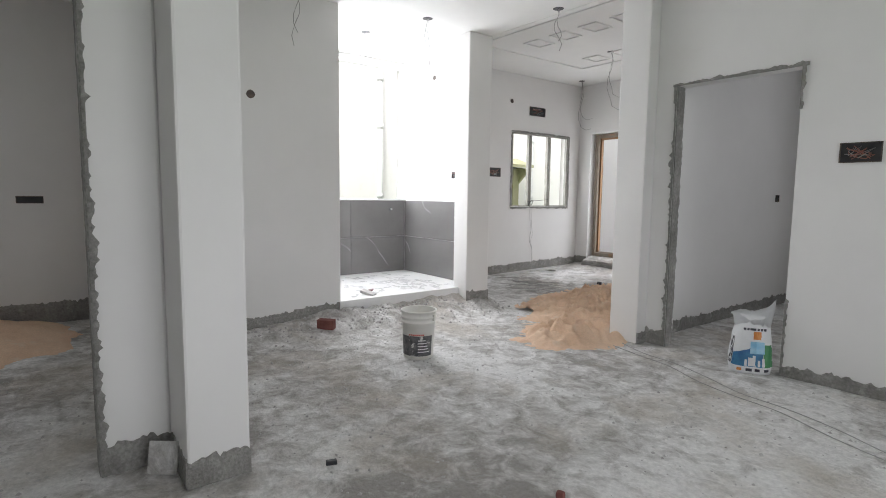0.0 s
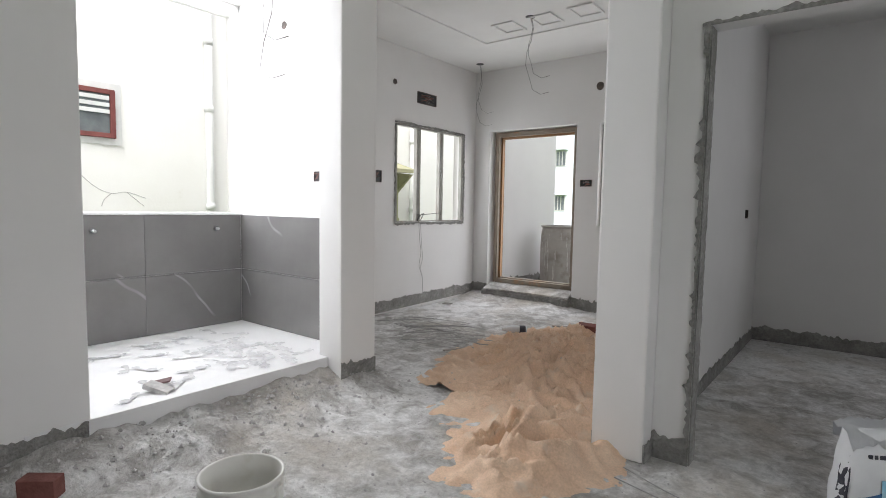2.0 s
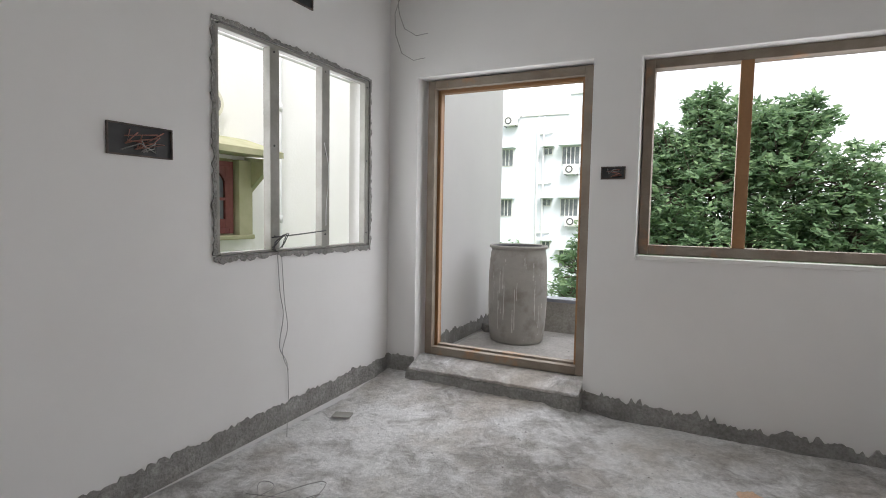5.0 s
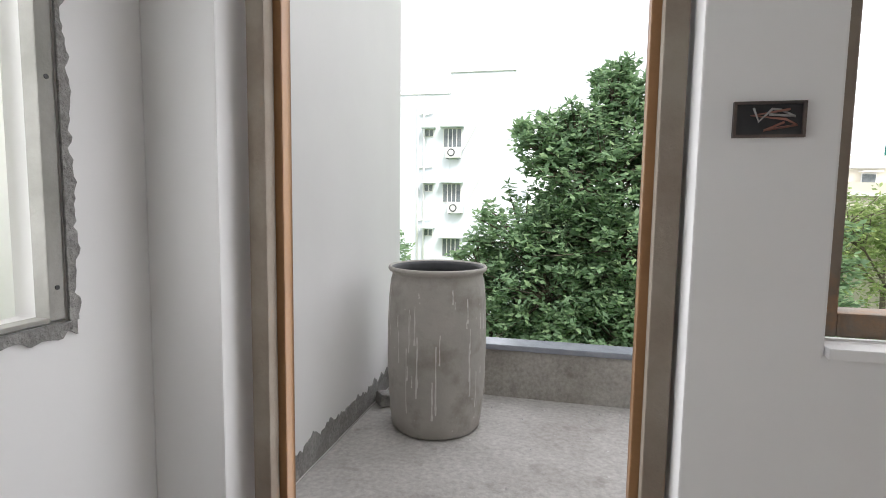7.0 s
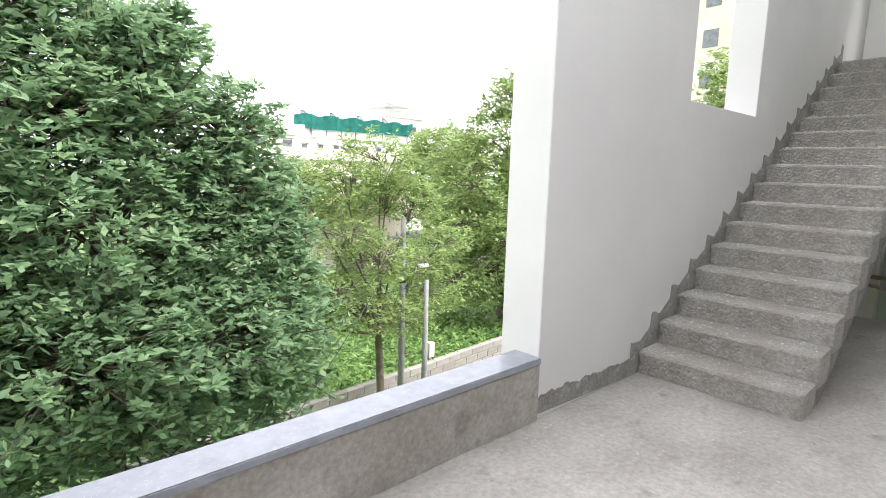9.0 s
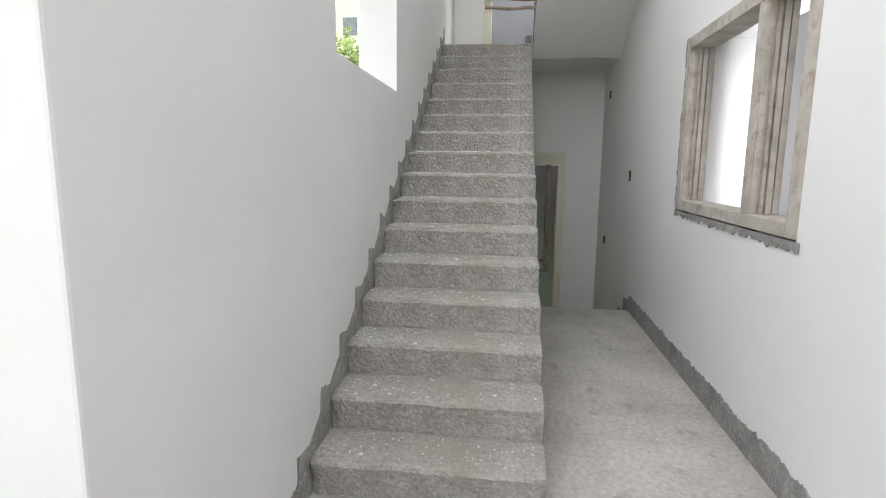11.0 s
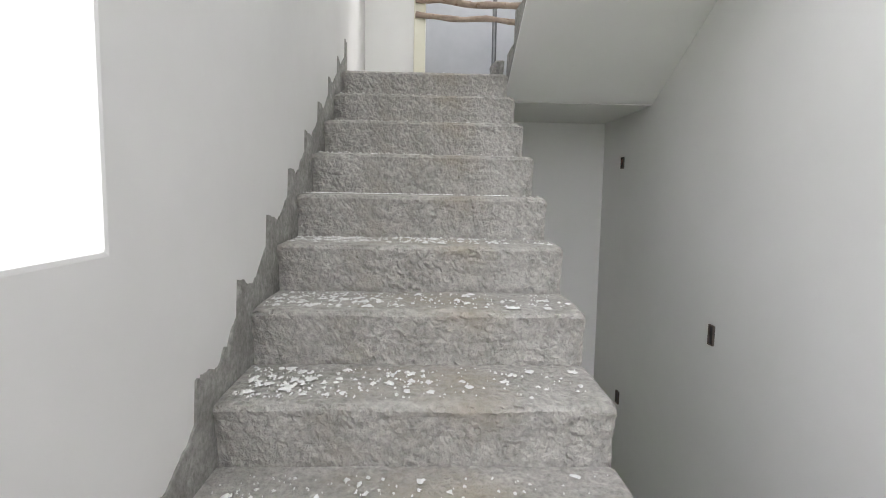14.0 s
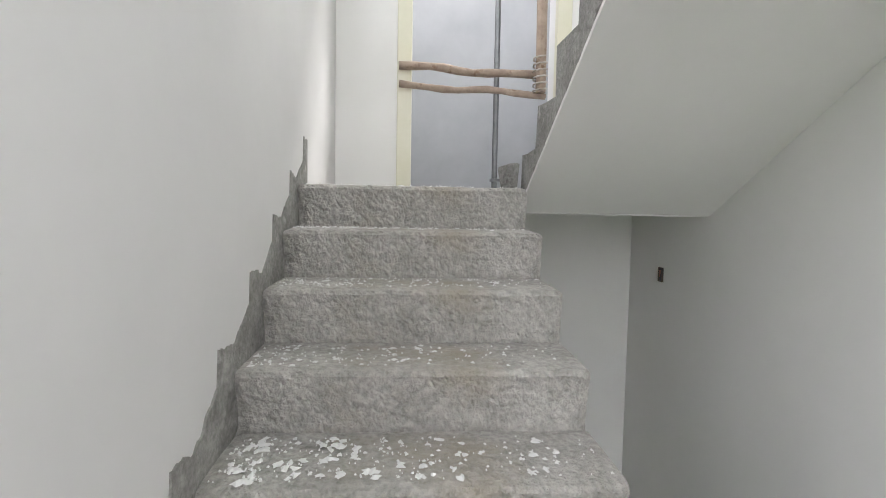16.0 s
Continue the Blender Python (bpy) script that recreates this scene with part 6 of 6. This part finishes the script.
def power_pole(x, y, top, r, lamp):
    t = thing("power_pole", x, y, GZ, "tapered grey concrete power pole with cables", "power pole", group="power poles")
    H_ = top - GZ
    part("shaft", tube([(0, 0, -0.3), (0, 0, H_ * 0.5), (0, 0, H_)], [r * 1.25, r * 1.1, r * 0.85], 10), POLE, t, smooth=True)
    if lamp:
        part("cross_arm", boxes((-0.55, 0.55, -0.04, 0.04, H_ - 0.55, H_ - 0.47)), STEEL, t)
        for k in (-0.48, -0.2, 0.2, 0.48):
            part("insulator", lathe([(0.0, 0), (0.035, 0.0), (0.05, 0.05), (0.02, 0.12), (0, 0.12)], 10), POLE, t).matrix_local = pose(k, 0, H_ - 0.47)
        part("lamp_arm", tube([(0, 0, H_ - 1.5), (0.25, -0.1, H_ - 1.35), (0.45, -0.18, H_ - 1.3)], 0.02, 6), STEEL, t)
        part("lamp_head", boxes((0.40, 0.72, -0.26, -0.12, H_ - 1.36, H_ - 1.27), bevel=0.02), PIPEW, t, "white street lamp head")
        part("clamp_band", tube([(0, 0, H_ - 1.75), (0, 0, H_ - 1.65)], r * 1.15, 10), BLACK, t)
    else:
        part("meter_box", boxes((0.08, 0.26, -0.10, 0.08, H_ - 2.1, H_ - 1.7), bevel=0.01), FARC, t, "small cream meter box")
        part("painted_band", tube([(0, 0, 0.9), (0, 0, 1.5)], r * 1.26, 10), PIPEW, t, "faded white band")
    return t


power_pole(10.10, 11.75, 0.15, 0.085, True)
power_pole(10.24, 10.92, -1.42, 0.075, False)


def sag(a, b, d, n=10):
    a, b = Vector(a), Vector(b)
    return [a.lerp(b, i / n) - Vector((0, 0, d * 4 * (i / n) * (1 - i / n))) for i in range(n + 1)]


for k, (a, b, d) in enumerate((((10.1, 11.7, -0.2), (-2.0, 5.5, -3.6), 0.5), ((10.1, 11.7, -0.3), (-1.5, 5.0, -4.0), 0.6), ((10.1, 11.7, -0.35), (-1.0, 4.5, -4.6), 0.7),
                               ((10.24, 10.9, -1.5), (-3.0, 14.0, -2.6), 0.2), ((10.24, 10.9, -1.7), (14.5, 12.5, -1.5), 0.05))):
    ob = new("overhead_cable", mesh_of(tube(sag(a, b, d), 0.010, 5), "overhead_cable", BLACK, True))
    tagged(ob, "dark overhead cable strung from the pole", "cable", "overhead cables")


# ---- trees ----
def leaves(name, centres, per, size, spread, material, rg, long=1.6, flat=0.5):
    """Rosettes of narrow leaves round the given points, joined in one mesh."""
    c = np.repeat(np.array(centres, dtype=float), per, axis=0)
    n = len(c)
    d = rg.normal(size=(n, 3))
    d[:, 2] = d[:, 2] * flat + 0.15
    d /= np.linalg.norm(d, axis=1)[:, None]
    c = c + d * (spread * rg.uniform(0.15, 1.0, size=(n, 1)))
    u = d + 0.45 * rg.normal(size=(n, 3))
    u[:, 2] *= 0.5
    u /= np.linalg.norm(u, axis=1)[:, None]
    side = np.cross(u, rg.normal(size=(n, 3)) * 0.5 + np.array([0, 0, 1.0]))
    side /= np.linalg.norm(side, axis=1)[:, None] + 1e-9
    s = size * rg.uniform(0.6, 1.25, size=(n, 1))
    a, b = c - u * s * 0.5 * long, c + u * s * 0.5 * long
    m = (a + b) / 2 + u * s * 0.1
    p, q = m + side * s * 0.34, m - side * s * 0.34
    V = np.stack([a, p, b, q], axis=1).reshape(-1, 3)
    me = bpy.data.meshes.new(name)
    me.vertices.add(4 * n)
    me.vertices.foreach_set("co", V.ravel())
    me.loops.add(4 * n)
    me.loops.foreach_set("vertex_index", np.arange(4 * n, dtype=np.int32))
    me.polygons.add(n)
    me.polygons.foreach_set("loop_start", np.arange(0, 4 * n, 4, dtype=np.int32))
    me.update(calc_edges=True)
    me.validate()
    me.materials.append(material)
    return me


def tree(name, base, top, lobes, rosettes, per, size, spread, material, label, seed, trunk_r=0.16, lean=(0, 0), sprigs=0):
    """Trunk, limbs to every lobe, and a crown of leaf rosettes on twigs; lobes are (x, y, z, rx, rz)."""
    t = thing(name, base[0], base[1], GZ, label, "tree", group="trees")
    rg = np.random.default_rng(seed)
    fork = Vector((lean[0], lean[1], (top - GZ) * 0.38))
    bm = bmesh.new()
    add_tube(bm, [(0, 0, -0.3), tuple(fork * 0.5 + Vector((0.06, -0.05, 0))), tuple(fork)], [trunk_r * 1.3, trunk_r, trunk_r * 0.8], 10)
    part("trunk", bm, BARK, t, smooth=True)
    weights = np.array([l[3] ** 2 * l[4] for l in lobes]) ** 0.8
    weights /= weights.sum()
    cs = []
    for k, (lx, ly, lz, rx, rz) in enumerate(lobes):
        c = Vector((lx - base[0], ly - base[1], lz - GZ))
        midp = fork.lerp(c, 0.5) + Vector((0.1 * math.sin(k * 3), 0.1 * math.cos(k * 2), 0.15))
        bm = bmesh.new()
        add_tube(bm, [fork, midp, c], [trunk_r * 0.5, trunk_r * 0.28, trunk_r * 0.12], 7)
        n = int(rosettes * weights[k])
        d = rg.normal(size=(n, 3))
        d /= np.linalg.norm(d, axis=1)[:, None]
        rad = rg.uniform(0.35, 1.0, size=(n, 1)) ** 0.45 * (1 + 0.16 * np.sin(d[:, :1] * 5 + k) * np.cos(d[:, 1:2] * 4 + 2 * k))
        pts = d * rad * np.array([rx, rx, rz]) + np.array(c)
        for j in range(0, n, max(1, n // 14)):
            e = Vector(pts[j])
            add_tube(bm, [c.lerp(fork, 0.15), c.lerp(e, 0.55) + Vector((0, 0, 0.05)), e], [trunk_r * 0.14, trunk_r * 0.09, 0.006], 5)
        # sprigs that break the outline
        extra = []
        for j in range(sprigs):
            e = rg.normal(size=3)
            e[2] = abs(e[2]) * 0.9 + 0.1 if lz > top - 3.5 else e[2]
            e = e / np.linalg.norm(e) * np.array([rx, rx, rz])
            for s in (0.95, 1.05, 1.14, 1.22)[:2 + j % 3]:
                extra.append(np.array(c) + e * s + np.array([0, 0, 0.12 * s * (j % 2)]))
            add_tube(bm, [c, c + Vector(e) * 0.7, c + Vector(e) * 1.2], [trunk_r * 0.12, trunk_r * 0.07, 0.005], 5)
        part("limb", bm, BARK, t, smooth=True)
        if extra:
            cs.append(np.array(extra))
        cs.append(pts)
    crown = new("crown", leaves("crown", np.concatenate(cs), per, size, spread, material, rg))
    crown.parent = t
    return t


big = [(2.5, 10.2, 0.2, 2.3, 2.0), (0.6, 9.9, -0.9, 1.6, 1.5), (4.4, 10.2, -0.6, 1.7, 1.6), (1.6, 9.6, 1.5, 1.4, 1.2), (3.3, 10.0, 1.7, 1.5, 1.3), (2.6, 10.2, 2.6, 1.2, 1.0), (-0.6, 10.2, -1.7, 1.5, 1.3), (0.0, 10.2, 0.2, 1.2, 1.0), (0.9, 10.0, 1.6, 0.9, 0.8), (-0.9, 10.4, -3.2, 1.4, 1.2), (5.6, 10.3, -1.2, 0.9, 0.9),
       (2.0, 9.2, -1.6, 1.8, 1.4), (3.8, 9.3, -1.8, 1.8, 1.4), (0.3, 10.0, -2.4, 1.6, 1.3), (5.1, 10.0, -2.4, 1.4, 1.3), (2.7, 10.1, -3.2, 2.4, 1.4), (1.0, 9.8, 0.5, 1.0, 0.9), (4.5, 10.0, 0.7, 1.0, 0.9)]
big += [(1.7, 9.9, 3.0, 0.5, 0.7), (0.4, 9.9, 2.1, 0.6, 0.6), (3.5, 10.0, 2.8, 0.6, 0.6), (1.05, 9.9, 2.2, 0.8, 0.8), (3.0, 10.0, 2.6, 0.8, 0.8), (4.5, 10.0, 1.6, 0.9, 0.8), (-0.9, 10.1, -0.5, 0.7, 0.8), (5.4, 10.1, 0.2, 0.8, 0.8)]
big = [(x + 0.34, y, z + 0.27, rx * 0.96, rz) for x, y, z, rx, rz in big]
tree("broadleaf_tree", (2.8, 10.3), 4.5, big, 9800, 10, 0.112, 0.18, LEAFD, "dense dark green broadleaf tree beside the house", 1, 0.2, sprigs=36)
neem = [(7.2, 12.0, 0.3, 0.9, 0.45), (6.7, 11.8, -1.2, 0.8, 0.4), (11.9, 12.3, -1.1, 0.8, 0.45), (9.6, 12.1, 0.9, 0.9, 0.5), (8.4, 12.0, 0.4, 0.8, 0.45), (8.3, 11.8, -0.6, 0.9, 0.4), (10.8, 12.2, -0.2, 0.9, 0.5), (9.3, 11.7, -1.3, 1.1, 0.45),
        (10.9, 12.0, -1.7, 0.9, 0.4), (7.9, 11.7, -1.9, 0.9, 0.4), (9.9, 12.2, 0.1, 0.8, 0.4), (11.5, 12.4, -2.5, 0.8, 0.4), (8.9, 11.6, -2.5, 1.0, 0.4), (10.2, 11.9, -3.0, 0.9, 0.4), (7.2, 11.8, -2.9, 0.8, 0.4)]
neem = [(x, y, z + (0.7 if z > -0.3 else 0.35), rx * 1.12, rz * 1.3) for x, y, z, rx, rz in neem]
tree("feathery_tree", (9.35, 11.8), 2.1, neem, 1500, 12, 0.085, 0.26, LEAFL, "sparse feathery light green tree by the poles", 2, 0.11, sprigs=9)
tree("feathery_tree", (21.6, 18.2), 6.0, [(21.6, 18.2, 3.0, 2.4, 1.9), (19.4, 18.6, 1.2, 2.3, 1.8), (23.7, 17.4, 1.4, 2.4, 1.9), (21.5, 17.6, -1.2, 3.0, 1.7), (24.1, 17.0, 4.0, 1.9, 1.6), (18.7, 18.4, -1.2, 2.1, 1.4), (21.9, 18.0, 5.0, 1.3, 1.1), (24.5, 16.6, -1.6, 2.4, 1.7),
     (20.1, 17.4, -3.4, 2.2, 1.4), (22.7, 16.8, -3.6, 2.3, 1.4), (24.9, 16.2, -3.8, 2.2, 1.4), (18.1, 18.0, -3.6, 1.8, 1.3)],
     4600, 10, 0.16, 0.34, LEAFL, "tall full light green tree beyond the boundary wall", 3, 0.2, sprigs=16)
tree("feathery_tree", (26.5, 28.5), 4.6, [(26.5, 28.5, 2.6, 2.4, 1.8), (24.6, 28.5, 1.0, 2.0, 1.6), (28.3, 28.2, 1.2, 2.0, 1.7), (26.4, 28.0, -1.0, 2.8, 1.7)],
     2200, 9, 0.20, 0.36, LEAFL, "rounded light green tree before the far houses", 4, 0.2, sprigs=12)
tree("feathery_tree", (33.0, 11.2), 8.0, [(33.0, 11.2, 6.2, 2.8, 2.2), (31.0, 11.8, 3.6, 2.4, 2.0), (35.2, 10.8, 4.0, 2.6, 2.0), (33.0, 11.0, 1.0, 3.0, 2.2)],
     1300, 9, 0.22, 0.36, LEAFL, "light green tree beyond the stair wall", 5, 0.2, sprigs=12)
tree("small_tree", (-5.6, 18.4), 0.4, [(-5.6, 18.4, -0.8, 1.0, 0.9), (-6.2, 18.2, -2.0, 1.1, 1.0), (-5.1, 18.5, -2.4, 1.0, 0.9), (-5.6, 18.2, -3.6, 1.4, 1.0)],
     700, 9, 0.13, 0.22, LEAFD, "small green tree before the apartment block", 6, 0.1)
tree("feathery_tree", (17.5, 31.0), 1.5, [(17.5, 31.0, 0.3, 1.9, 1.3), (19.6, 31.0, -0.8, 1.9, 1.3), (15.4, 31.0, -0.9, 1.9, 1.3), (22.5, 31.0, -0.6, 1.8, 1.4)],
     900, 9, 0.20, 0.34, LEAFL, "row of light green trees before the cream house", 7, 0.15)

# weeds over the plot and along the wall
rg = np.random.default_rng(9)
n = 5200
wx, wy = rg.uniform(3, 36, n), rg.uniform(7, 34, n)
wx[:2200], wy[:2200] = rg.uniform(6, 20, 2200), rg.uniform(8.5, 20, 2200)
wz = np.array([ground_z(a, b) for a, b in zip(wx, wy)]) + rg.uniform(0.05, 0.45, n)
tagged(new("weeds", leaves("weeds", np.stack([wx, wy, wz], axis=1), 9, 0.17, 0.34, WEED, rg, 1.5, 0.7)), "dense green weeds and creepers covering the plot", "weeds", kind="stuff")
tree("garden_shrub", (4.0, 7.6), -2.9, [(4.0, 7.6, -3.5, 0.6, 0.5), (3.6, 7.5, -4.1, 0.7, 0.6), (4.4, 7.8, -4.2, 0.7, 0.6)], 220, 10, 0.11, 0.2, WEED, "bright green shrub below the balcony", 12, 0.05)

# cracks in the neighbour's plaster
for k, pts in enumerate(([(-4.5, 1.92), (-4.42, 1.8), (-4.3, 1.66), (-4.25, 1.56), (-4.1, 1.42), (-3.95, 1.36), (-3.8, 1.38), (-3.6, 1.30)], [(-3.95, 1.36), (-4.02, 1.28), (-4.05, 1.2)], [(-3.8, 1.38), (-3.7, 1.28), (-3.62, 1.22)])):
    loose_wire("plaster_crack", [(-1.9985, y, z + 0.012 * math.sin(y * 40)) for y, z in pts], "thin crack in the neighbour's cream plaster", DUSTP, 0.0035, "plaster cracks")
